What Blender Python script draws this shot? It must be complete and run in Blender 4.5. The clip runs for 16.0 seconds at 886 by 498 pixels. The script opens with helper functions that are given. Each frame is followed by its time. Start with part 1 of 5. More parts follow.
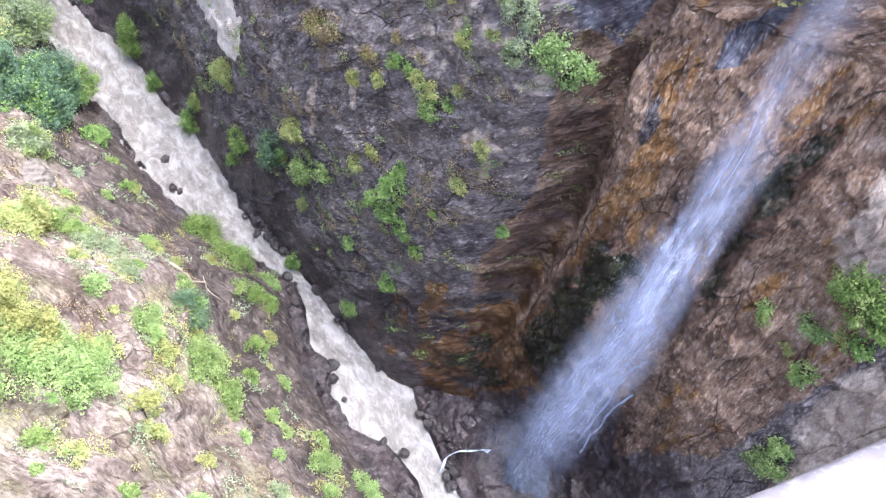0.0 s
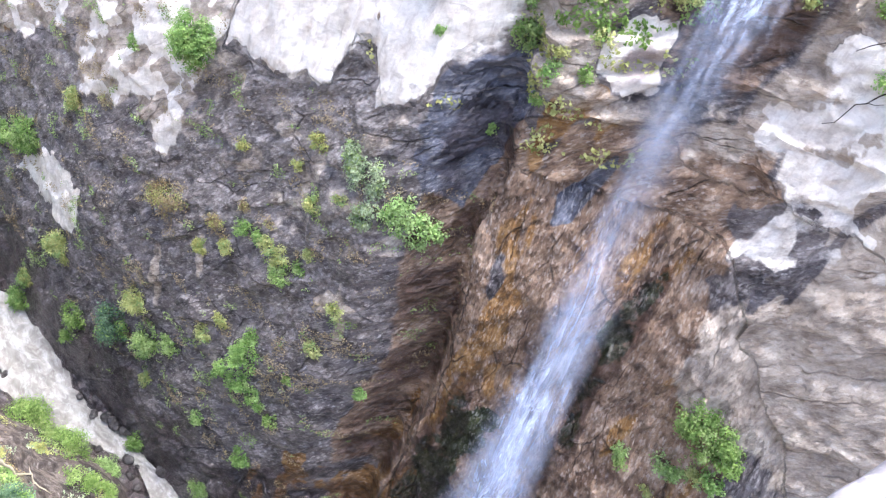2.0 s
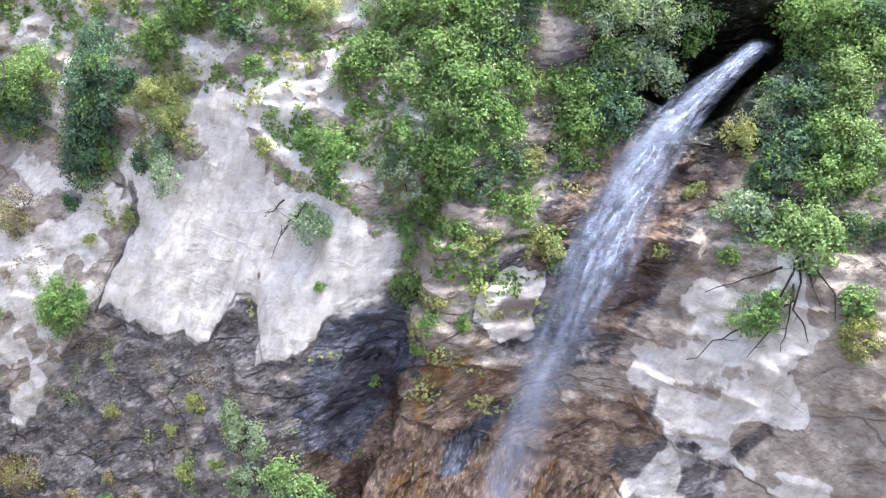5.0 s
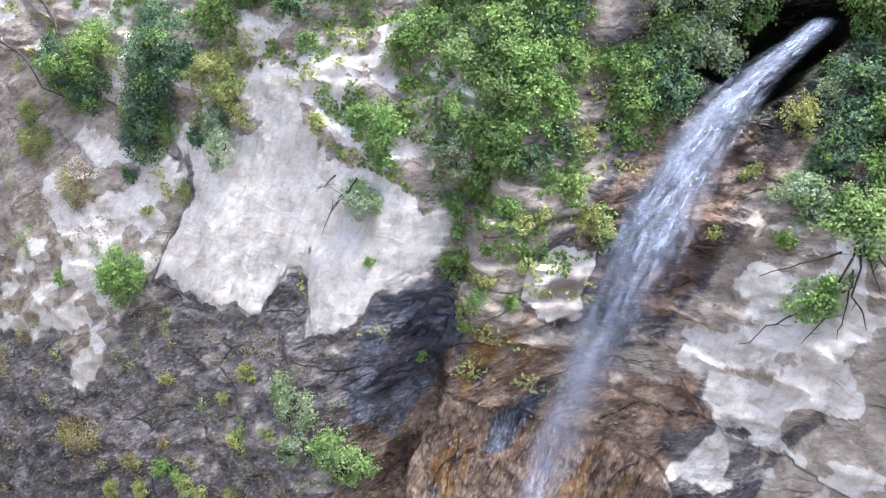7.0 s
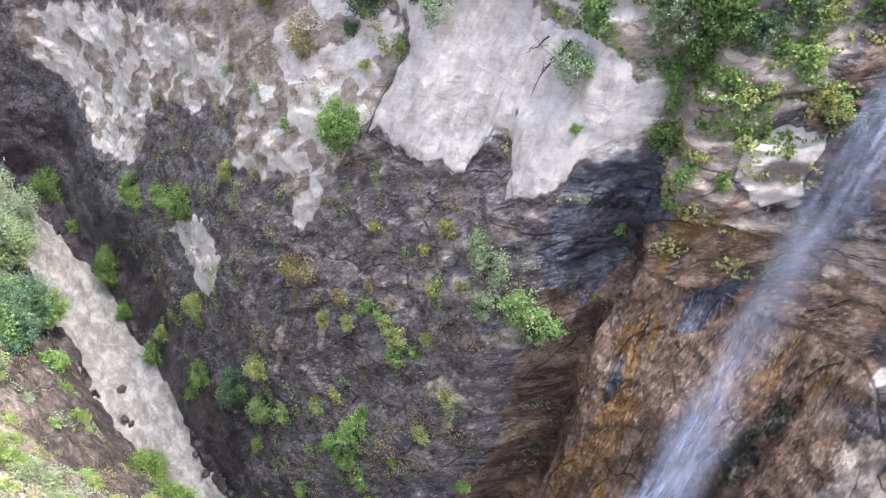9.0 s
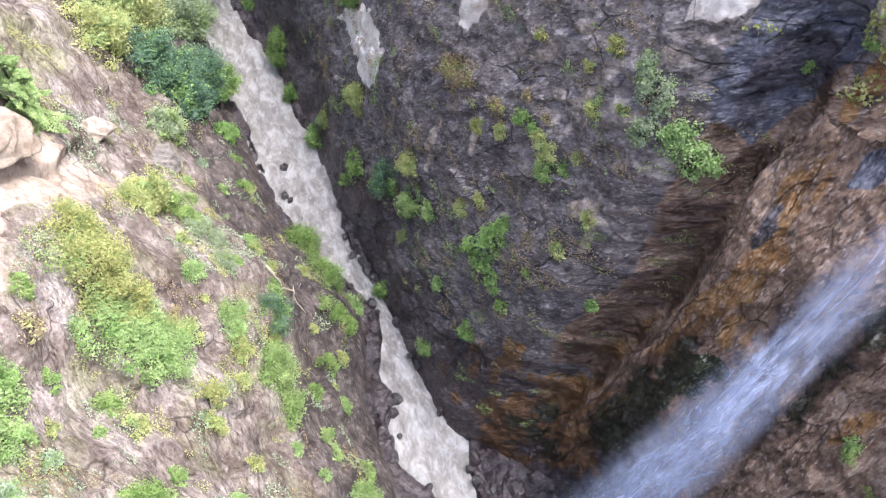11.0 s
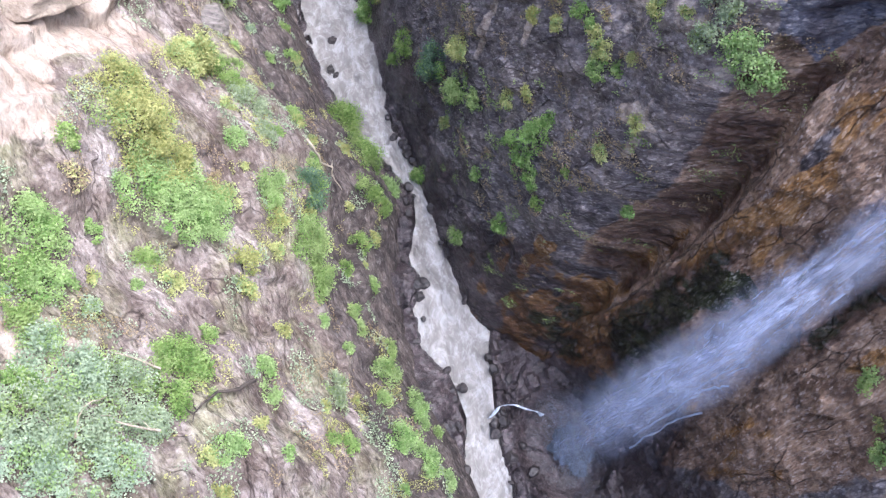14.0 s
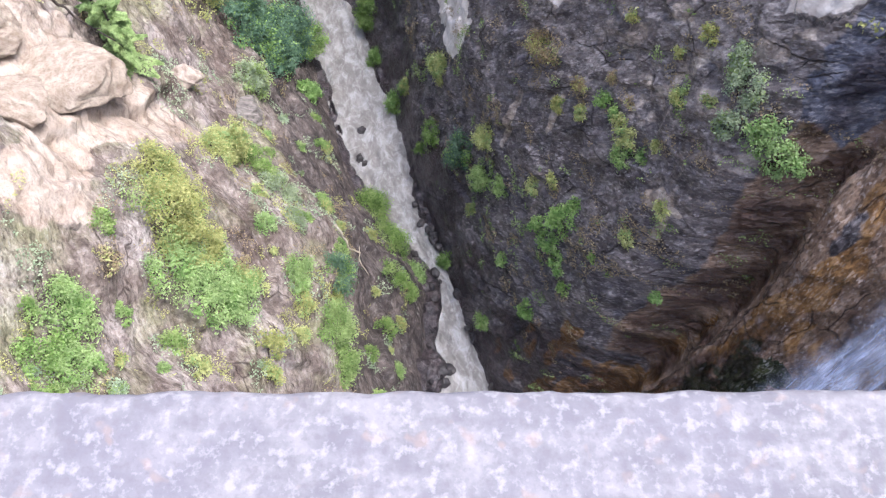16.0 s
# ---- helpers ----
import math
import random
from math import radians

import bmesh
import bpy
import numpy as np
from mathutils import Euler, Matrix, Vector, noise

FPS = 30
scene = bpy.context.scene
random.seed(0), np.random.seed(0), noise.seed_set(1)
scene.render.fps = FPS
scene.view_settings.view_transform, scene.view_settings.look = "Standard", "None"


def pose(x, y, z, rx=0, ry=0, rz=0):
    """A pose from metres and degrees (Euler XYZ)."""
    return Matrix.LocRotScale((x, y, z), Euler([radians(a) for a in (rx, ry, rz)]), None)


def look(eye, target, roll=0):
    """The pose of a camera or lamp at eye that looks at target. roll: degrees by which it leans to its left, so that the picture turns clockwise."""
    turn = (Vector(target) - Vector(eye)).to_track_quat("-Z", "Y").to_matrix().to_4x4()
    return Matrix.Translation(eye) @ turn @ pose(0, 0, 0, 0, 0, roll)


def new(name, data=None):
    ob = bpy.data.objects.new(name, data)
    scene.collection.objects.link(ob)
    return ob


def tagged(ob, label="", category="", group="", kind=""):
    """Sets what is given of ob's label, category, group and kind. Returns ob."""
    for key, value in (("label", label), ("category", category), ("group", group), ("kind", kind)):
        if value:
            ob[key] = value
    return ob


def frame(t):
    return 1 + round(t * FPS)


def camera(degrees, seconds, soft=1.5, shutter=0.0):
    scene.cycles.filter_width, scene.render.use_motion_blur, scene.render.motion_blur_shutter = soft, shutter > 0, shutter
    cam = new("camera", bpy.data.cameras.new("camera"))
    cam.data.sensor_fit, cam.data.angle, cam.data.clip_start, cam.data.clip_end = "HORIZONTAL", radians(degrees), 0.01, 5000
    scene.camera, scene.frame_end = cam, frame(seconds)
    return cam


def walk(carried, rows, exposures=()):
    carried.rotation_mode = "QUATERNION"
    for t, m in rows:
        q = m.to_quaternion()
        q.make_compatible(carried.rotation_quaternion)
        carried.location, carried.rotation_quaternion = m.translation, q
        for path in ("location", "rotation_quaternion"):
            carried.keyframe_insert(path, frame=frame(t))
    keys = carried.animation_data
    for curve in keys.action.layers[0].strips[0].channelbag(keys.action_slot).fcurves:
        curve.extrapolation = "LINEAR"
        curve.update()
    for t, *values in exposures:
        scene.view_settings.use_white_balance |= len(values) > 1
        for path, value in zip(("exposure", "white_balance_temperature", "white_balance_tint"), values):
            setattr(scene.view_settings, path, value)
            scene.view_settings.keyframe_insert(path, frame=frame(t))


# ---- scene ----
EXPOSURES = [(0.0, 2.43, 5680, 12), (1.0, 2.62, 5700, 9), (2.0, 2.72, 5800, 7), (3.5, 2.46, 5850, 6), (7.0, 2.32, 5880, 5), (8.5, 2.2, 6000, 7), (9.0, 2.13, 6000, 8), (10.0, 2.1, 5900, 10),
             (12.5, 2.03, 5550, 11), (14.5, 1.94, 5430, 14), (15.5, 1.93, 5430, 11), (16.0, 1.76, 5650, 11)]
# camera over the parapet: seconds, y, and the turn in degrees
PATH = [
    (0.0, 0.000, 26.23, -1.60, -21.17),
    (0.5, 0.001, 28.88, -5.28, -23.28),
    (1.0, -0.002, 32.11, -6.47, -25.07),
    (1.5, -0.006, 35.85, -7.64, -27.52),
    (2.0, -0.009, 38.54, -8.76, -29.49),
    (2.5, -0.011, 41.89, -9.85, -31.67),
    (3.0, -0.012, 45.68, -10.64, -33.47),
    (3.5, -0.012, 49.33, -11.12, -35.16),
    (4.0, -0.012, 54.04, -12.55, -36.57),
    (4.2, -0.012, 55.43, -12.78, -37.24),
    (6.3, -0.012, 58.95, -11.94, -37.92),
    (6.5, -0.012, 57.76, -11.60, -36.73),
    (7.0, -0.012, 55.70, -11.16, -34.11),
    (7.5, -0.012, 53.71, -10.75, -31.81),
    (8.0, -0.012, 51.53, -9.32, -28.28),
    (8.5, -0.012, 48.45, -7.71, -25.22),
    (9.0, -0.012, 43.90, -5.54, -19.81),
    (9.5, -0.012, 39.45, -3.87, -15.10),
    (10.0, -0.012, 34.99, -3.29, -11.69),
    (10.2, -0.012, 33.39, -2.78, -10.85),
    (12.3, -0.012, 24.58, -1.60, -1.88),
    (12.5, -0.012, 23.28, -1.66, -1.40),
    (13.0, -0.012, 22.15, -1.63, -1.09),
    (13.5, -0.012, 20.96, -1.44, -0.88),
    (14.0, -0.012, 21.41, -1.61, -0.98),
    (14.5, -0.012, 21.26, -1.50, -0.58),
    (15.0, -0.012, 21.82, -1.40, -0.85),
    (15.5, -0.054, 24.54, -0.82, -0.22),
    (16.0, -0.129, 27.70, 0.02, 0.00),
]
cam = camera(58.4, 16.0, 1.2)
walk(cam, [(t, pose(0, y, 45, rx, ry, rz)) for t, y, rx, ry, rz in PATH], EXPOSURES)

# ---------------------------------------------------------------- light
world = bpy.data.worlds.new("overcast_sky")
scene.world = world
world.use_nodes = True
wn = world.node_tree.nodes
sky = wn.new("ShaderNodeTexSky")
sky.sky_type, sky.sun_disc = "NISHITA", False
sky.sun_elevation, sky.sun_rotation = radians(66), radians(79)
sky.air_density, sky.dust_density, sky.ozone_density = 0.7, 6.0, 0.6
wn["Background"].inputs["Strength"].default_value = 0.15
world.node_tree.links.new(sky.outputs[0], wn["Background"].inputs["Color"])
sun = new("sun", bpy.data.lights.new("sun", "SUN"))
sun.data.energy, sun.data.angle, sun.data.color = 1.0, radians(24), (1.0, 0.98, 0.96)
# high over the cliff, through thin cloud
sun.matrix_basis = look((40, 8, 100), (0, 0, 0))

# ---------------------------------------------------------------- plan of the gorge
# u runs upstream along the river, w across it towards the fall, z up from the water
TURN = radians(-17.6)
UX = np.array([math.sin(TURN), math.cos(TURN), 0.0])
WX = np.array([math.cos(TURN), -math.sin(TURN), 0.0])


def plan(u, w, z):
    return np.asarray(u)[..., None] * UX + np.asarray(w)[..., None] * WX + np.asarray(z)[..., None] * np.array([0, 0, 1.0])


def sstep(a, b, x):
    t = np.clip((np.asarray(x, float) - a) / (b - a), 0, 1)
    return t * t * (3 - 2 * t)


def bend(u):
    """The gorge turns away far upstream."""
    return -0.42 * np.clip(np.asarray(u, float) - 53, 0, 60)


def wall_w(u, z):
    """How far across the river the cliff stands, with its gully beside the fall."""
    w = 7.0 + 4.2 * sstep(13, 4, u) + bend(u)
    w = w + np.clip(z, -5, 22) * 0.34 + np.clip(z - 22, 0, 12) * 0.44 + np.clip(z - 34, 0, 8) * 0.75 + np.clip(z - 42, 0, 200) * 1.25
    cu = 8.4 + 0.16 * np.clip(z - 18, 0, 20)
    span = sstep(3, 9, z) * (1 - sstep(31, 36, z))
    spur = sstep(0.9, -0.7, u - cu) * np.exp(-((np.minimum(u - cu, 0) / 9.0) ** 2))
    return w + (1.3 * np.exp(-(((u - cu - 0.5) / 1.3) ** 2)) - 1.2 * spur) * span


def bank_w(u, z):
    """The slope on the other side of the river."""
    b = 3.1 + 2.0 * np.exp(-(((u - 20.5) / 4.5) ** 2)) + 0.8 * sstep(9, 4, u) + bend(u)
    return b - (np.clip(z, -5, 4) * 0.45 + np.clip(z - 4, 0, 26) * 0.78 + np.clip(z - 30, 0, 200) * 1.2)


# ---------------------------------------------------------------- noise on arrays
def dice(ix, iy, seed):
    n = (ix.astype(np.int64) * 374761393 + iy.astype(np.int64) * 668265263 + seed * 974634777) & 0xFFFFFFFF
    n = ((n ^ (n >> 13)) * 1274126177) & 0xFFFFFFFF
    n = ((n ^ (n >> 16)) * 2246822519) & 0xFFFFFFFF
    return ((n ^ (n >> 15)) & 0xFFFFFF) / float(0xFFFFFF)


def vnoise(x, y, seed):
    ix, iy = np.floor(x), np.floor(y)
    fx, fy = x - ix, y - iy
    fx, fy = fx * fx * (3 - 2 * fx), fy * fy * (3 - 2 * fy)
    a, b = dice(ix, iy, seed), dice(ix + 1, iy, seed)
    c, d = dice(ix, iy + 1, seed), dice(ix + 1, iy + 1, seed)
    return (a + (b - a) * fx) * (1 - fy) + (c + (d - c) * fx) * fy - 0.5


def fbm(x, y, octaves, seed):
    total, amp = 0.0, 1.0
    for k in range(octaves):
        total = total + amp * vnoise(x, y, seed + k)
        x, y, amp = x * 2.03 + 7.1, y * 2.03 + 3.7, amp * 0.5
    return total


def facets(x, y, seed, tilt=1.0, seam=0.11):
    """Broken rock: every cell is a small plane with its own height and tilt, worn at the seams."""
    ix, iy = np.floor(x), np.floor(y)
    d1, d2 = np.full(x.shape, 9.0), np.full(x.shape, 9.0)
    h1, h2 = np.zeros(x.shape), np.zeros(x.shape)
    for dx in (-1, 0, 1):
        for dy in (-1, 0, 1):
            cx, cy = ix + dx, iy + dy
            px, py = cx + dice(cx, cy, seed), cy + dice(cx, cy, seed + 1)
            d = np.sqrt((x - px) ** 2 + (y - py) ** 2)
            h = dice(cx, cy, seed + 2) - 0.5 + tilt * ((dice(cx, cy, seed + 3) - 0.5) * (x - px) + (dice(cx, cy, seed + 4) - 0.5) * (y - py))
            first, second = d < d1, (d >= d1) & (d < d2)
            h2, d2 = np.where(first, h1, np.where(second, h, h2)), np.where(first, d1, np.where(second, d, d2))
            h1, d1 = np.where(first, h, h1), np.where(first, d, d1)
    k = 0.5 + 0.5 * np.clip((d2 - d1) / seam, 0, 1)
    return h1 * k + h2 * (1 - k)


def inside(u, z, poly):
    """Signed distance into a polygon, in metres."""
    d2, odd = np.full(u.shape, 1e9), np.zeros(u.shape, bool)
    for (a, b), (c, d) in zip(poly, poly[1:] + poly[:1]):
        eu, ez = c - a, d - b
        t = np.clip(((u - a) * eu + (z - b) * ez) / (eu * eu + ez * ez + 1e-9), 0, 1)
        d2 = np.minimum(d2, (u - a - t * eu) ** 2 + (z - b - t * ez) ** 2)
        if b != d:
            odd ^= ((b > z) != (d > z)) & (u < eu * (z - b) / ez + a)
    return np.where(odd, 1, -1) * np.sqrt(d2)


# ---------------------------------------------------------------- materials
def material(name, rough=0.8, spec=0.3):
    m = bpy.data.materials.new(name)
    m.use_nodes = True
    b = m.node_tree.nodes["Principled BSDF"]
    b.inputs["Roughness"].default_value, b.inputs["Specular IOR Level"].default_value = rough, spec
    return m, m.node_tree, b


def node(tree, kind, **values):
    n = tree.nodes.new(kind)
    for key, v in values.items():
        n.inputs[key].default_value = v
    return n


def mix(tree, fac, a, b, blend="MIX"):
    n = tree.nodes.new("ShaderNodeMix")
    n.data_type, n.blend_type = "RGBA", blend
    for sock, v in ((n.inputs[0], fac), (n.inputs[6], a), (n.inputs[7], b)):
        if isinstance(v, bpy.types.NodeSocket):
            tree.links.new(v, sock)
        else:
            sock.default_value = (*v, 1) if isinstance(v, tuple) else v
    return n.outputs[2]


def ramp(tree, fac, *stops):
    n = tree.nodes.new("ShaderNodeValToRGB")
    els = n.color_ramp.elements
    while len(els) < len(stops):
        els.new(0.5)
    for e, (p, c) in zip(els, stops):
        e.position, e.color = p, (*c, 1) if isinstance(c, tuple) else (c, c, c, 1)
    tree.links.new(fac, n.inputs[0])
    return n.outputs[0]


def grain(tree, coord, scale, detail=6.0, stretch=(1, 1, 1), turn=0.0, distortion=0.0):
    mp = tree.nodes.new("ShaderNodeMapping")
    mp.vector_type = "TEXTURE"
    mp.inputs["Scale"].default_value = tuple(1.0 / s for s in stretch)
    mp.inputs["Rotation"].default_value = (turn * 0.5, turn, 0) if stretch[2] != 1 else (0, 0, turn)
    tree.links.new(coord, mp.inputs[0])
    n = node(tree, "ShaderNodeTexNoise", Scale=scale, Detail=detail, Roughness=0.62, Distortion=distortion)
    tree.links.new(mp.outputs[0], n.inputs["Vector"])
    return n.outputs[0]


def relief(tree, bsdf, height, strength, distance, under=None):
    n = node(tree, "ShaderNodeBump", Strength=strength, Distance=distance)
    tree.links.new(height, n.inputs["Height"])
    if under is not None:
        tree.links.new(under, n.inputs["Normal"])
    tree.links.new(n.outputs[0], bsdf.inputs["Normal"])
    return n.outputs[0]


def attribute(tree, name):
    n = tree.nodes.new("ShaderNodeAttribute")
    n.attribute_name = name
    s = tree.nodes.new("ShaderNodeSeparateColor")
    tree.links.new(n.outputs["Color"], s.inputs[0])
    return s.outputs


def flow(t, uv, across, along, detail=8.0, distortion=0.0):
    """Noise drawn out along falling water."""
    mp = t.nodes.new("ShaderNodeMapping")
    mp.inputs["Scale"].default_value = (across, along, 1)
    t.links.new(uv, mp.inputs[0])
    n = node(t, "ShaderNodeTexNoise", Scale=1.0, Detail=detail, Roughness=0.62, Distortion=distortion)
    t.links.new(mp.outputs[0], n.inputs["Vector"])
    return n.outputs[0]


def layers(t, at, along, across, detail=8.0, distortion=0.0):
    """Noise drawn out along the layering; the place is given in metres in the layer and through it."""
    mp = t.nodes.new("ShaderNodeMapping")
    mp.inputs["Scale"].default_value = (along, along, across)
    t.links.new(at, mp.inputs[0])
    n = node(t, "ShaderNodeTexNoise", Scale=1.0, Detail=detail, Roughness=0.62, Distortion=distortion)
    t.links.new(mp.outputs[0], n.inputs["Vector"])
    return n.outputs[0]


def cracks(t, uv, along, across, width, share=0.5):
    """Thin broken joints between plates of rock."""
    wob = node(t, "ShaderNodeTexNoise", Scale=1.3, Detail=4.0)
    t.links.new(uv, wob.inputs["Vector"])
    add = t.nodes.new("ShaderNodeVectorMath")
    add.operation = "MULTIPLY_ADD"
    t.links.new(wob.outputs["Color"], add.inputs[0])
    add.inputs[1].default_value = (0.4, 0.4, 0.4)
    t.links.new(uv, add.inputs[2])
    mp = t.nodes.new("ShaderNodeMapping")
    mp.inputs["Scale"].default_value = (along, along, across)
    t.links.new(add.outputs[0], mp.inputs[0])
    v = node(t, "ShaderNodeTexVoronoi", Scale=1.0)
    v.feature = "DISTANCE_TO_EDGE"
    t.links.new(mp.outputs[0], v.inputs["Vector"])
    line = ramp(t, v.outputs["Distance"], (0.0, 1.0), (width, 0.0))
    some = ramp(t, layers(t, uv, 0.35, 0.7, 3.0), (share - 0.06, 0.0), (share + 0.06, 1.0))
    return mix(t, 1.0, line, some, "MULTIPLY")


def chipped(t, uv, along, across):
    """Angular plates, each a flat tilted face: its height and its tone."""
    wob = node(t, "ShaderNodeTexNoise", Scale=2.0 * across, Detail=3.0)
    t.links.new(uv, wob.inputs["Vector"])
    add = t.nodes.new("ShaderNodeVectorMath")
    add.operation = "MULTIPLY_ADD"
    t.links.new(wob.outputs["Color"], add.inputs[0])
    add.inputs[1].default_value = (0.25 / along, 0.25 / along, 0.25 / across)
    t.links.new(uv, add.inputs[2])
    mp = t.nodes.new("ShaderNodeMapping")
    mp.inputs["Scale"].default_value = (along, along, across)
    t.links.new(add.outputs[0], mp.inputs[0])
    v = node(t, "ShaderNodeTexVoronoi", Scale=1.0)
    t.links.new(mp.outputs[0], v.inputs["Vector"])
    s = t.nodes.new("ShaderNodeSeparateColor")
    t.links.new(v.outputs["Color"], s.inputs[0])
    away = t.nodes.new("ShaderNodeVectorMath")
    away.operation = "SUBTRACT"
    t.links.new(mp.outputs[0], away.inputs[0])
    t.links.new(v.outputs["Position"], away.inputs[1])
    lean = t.nodes.new("ShaderNodeVectorMath")
    lean.operation = "SUBTRACT"
    t.links.new(v.outputs["Color"], lean.inputs[0])
    lean.inputs[1].default_value = (0.5, 0.5, 0.5)
    face = t.nodes.new("ShaderNodeVectorMath")
    face.operation = "DOT_PRODUCT"
    t.links.new(away.outputs[0], face.inputs[0])
    t.links.new(lean.outputs[0], face.inputs[1])
    return face.outputs["Value"], s.outputs[0]


def patchy(t, mask, by, lo=0.84, hi=0.98):
    """A kind of rock's share with broken borders."""
    n = t.nodes.new("ShaderNodeMath")
    n.operation = "MULTIPLY_ADD"
    t.links.new(by, n.inputs[0])
    n.inputs[1].default_value = 0.9
    t.links.new(mask, n.inputs[2])
    return ramp(t, n.outputs[0], (lo, 0.0), (hi, 1.0))


def shade(t, fac, col, tone):
    """Part of a colour darkened or stained by a tone."""
    return mix(t, fac, col, mix(t, 1.0, col, tone, "MULTIPLY"))


def strata(t):
    """The place in the rock's own layering."""
    n = t.nodes.new("ShaderNodeAttribute")
    n.attribute_name = "strata"
    return n.outputs["Vector"]


def rock_material():
    m, t, b = material("layered_gneiss", 0.75, 0.35)
    co = t.nodes.new("ShaderNodeTexCoord").outputs["Object"]
    uv = strata(t)
    big = grain(t, co, 0.30, 5)
    mid = grain(t, co, 1.1, 7)
    speck = grain(t, co, 5.5, 9)
    fine = grain(t, co, 15.0, 6)
    drip = grain(t, co, 1.2, 8, (3, 3, 0.35), 0.0, 0.3)
    leaf = mix(t, 0.5, layers(t, uv, 0.85, 1.9, 12, 0.1), mid)
    thin = layers(t, uv, 3.2, 10.0, 10, 0.1)
    joints = cracks(t, uv, 0.30, 0.85, 0.03, 0.53)
    chip, tone = chipped(t, uv, 1.0, 1.6)
    chip2, tone2 = chipped(t, uv, 3.2, 7.0)
    chip3, tone3 = chipped(t, uv, 7.0, 15.0)
    za, zb = attribute(t, "zone_a"), attribute(t, "zone_b")
    dark = ramp(t, leaf, (0.34, (0.044, 0.039, 0.042)), (0.46, (0.094, 0.081, 0.085)), (0.55, (0.155, 0.136, 0.138)), (0.66, (0.30, 0.265, 0.258)))
    dark = mix(t, ramp(t, big, (0.42, 0.0), (0.56, 0.8)), dark, mix(t, 0.55, dark, (0.25, 0.21, 0.19)))
    dark = shade(t, ramp(t, mid, (0.34, 0.55), (0.48, 0.0)), dark, (0.55, 0.52, 0.56))
    dusty = attribute(t, "zone_c")[1]
    dark = mix(t, mix(t, 1.0, dusty, (0.6, 0.6, 0.6), "MULTIPLY"), dark, ramp(t, leaf, (0.36, (0.13, 0.108, 0.098)), (0.50, (0.27, 0.235, 0.215)), (0.64, (0.45, 0.40, 0.37))))
    brown = ramp(t, leaf, (0.34, (0.105, 0.064, 0.044)), (0.46, (0.215, 0.138, 0.090)), (0.56, (0.32, 0.218, 0.148)), (0.68, (0.46, 0.35, 0.27)))
    brown = shade(t, ramp(t, mid, (0.36, 0.4), (0.48, 0.0)), brown, (0.6, 0.57, 0.6))
    col = mix(t, patchy(t, za[1], leaf), dark, brown)
    ochre = ramp(t, leaf, (0.36, (0.085, 0.045, 0.018)), (0.50, (0.25, 0.13, 0.042)), (0.64, (0.42, 0.26, 0.12)))
    col = mix(t, patchy(t, za[2], mid), col, ochre)
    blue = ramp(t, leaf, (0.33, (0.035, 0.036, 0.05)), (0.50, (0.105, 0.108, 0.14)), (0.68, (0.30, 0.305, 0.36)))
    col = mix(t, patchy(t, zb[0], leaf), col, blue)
    # dark olive: real growth on the rock, and the shade painted into the stream's hollow
    moss_and_shade = ramp(t, mid, (0.35, (0.012, 0.014, 0.006)), (0.55, (0.035, 0.045, 0.013)), (0.7, (0.10, 0.11, 0.04)))
    col = mix(t, patchy(t, zb[1], speck), col, moss_and_shade)
    tan = ramp(t, leaf, (0.32, (0.26, 0.205, 0.158)), (0.45, (0.36, 0.292, 0.232)), (0.56, (0.45, 0.378, 0.31)), (0.70, (0.58, 0.51, 0.44)))
    tan = shade(t, ramp(t, mid, (0.36, 0.6), (0.50, 0.0)), tan, (0.70, 0.68, 0.69))
    col = mix(t, patchy(t, zb[2], leaf), col, tan)
    white = ramp(t, mid, (0.28, (0.56, 0.485, 0.415)), (0.42, (0.68, 0.615, 0.545)), (0.65, (0.75, 0.70, 0.64)))
    white = mix(t, ramp(t, drip, (0.48, 0.0), (0.66, 0.65)), white, (0.49, 0.415, 0.35))
    white = shade(t, ramp(t, leaf, (0.34, 0.55), (0.46, 0.0)), white, (0.72, 0.67, 0.64))
    col = mix(t, patchy(t, za[0], leaf, 0.82, 0.96), col, white)
    rest = t.nodes.new("ShaderNodeMapRange")  # bleached faces are smoother and less marked
    t.links.new(mix(t, 1.0, za[0], mix(t, 1.0, zb[2], (0.55, 0.55, 0.55), "MULTIPLY"), "ADD"), rest.inputs["Value"])
    rest.inputs["To Min"].default_value, rest.inputs["To Max"].default_value = 1.0, 0.28

    def eased(h):
        n = t.nodes.new("ShaderNodeMath")
        n.operation = "MULTIPLY"
        t.links.new(h, n.inputs[0])
        t.links.new(rest.outputs[0], n.inputs[1])
        return n.outputs[0]

    col = shade(t, eased(ramp(t, thin, (0.36, 0.6), (0.47, 0.0))), col, (0.55, 0.53, 0.53))
    col = mix(t, eased(ramp(t, thin, (0.54, 0.0), (0.68, 0.55))), col, mix(t, 0.4, col, (0.70, 0.66, 0.62)))
    col = shade(t, eased(ramp(t, tone, (0.0, 0.55), (0.6, 0.0))), col, (0.62, 0.60, 0.61))
    col = shade(t, eased(ramp(t, tone2, (0.0, 0.7), (0.45, 0.0))), col, (0.52, 0.50, 0.50))
    col = shade(t, eased(ramp(t, tone3, (0.0, 0.55), (0.4, 0.0))), col, (0.52, 0.50, 0.50))
    col = mix(t, eased(ramp(t, tone3, (0.8, 0.0), (1.0, 0.45))), col, mix(t, 0.45, col, (0.72, 0.68, 0.64)))
    col = shade(t, eased(ramp(t, fine, (0.38, 0.5), (0.48, 0.0))), col, (0.62, 0.60, 0.59))
    col = shade(t, eased(mix(t, za[0], joints, (0.0, 0.0, 0.0))), col, (0.25, 0.23, 0.23))
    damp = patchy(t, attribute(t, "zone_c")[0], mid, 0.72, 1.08)
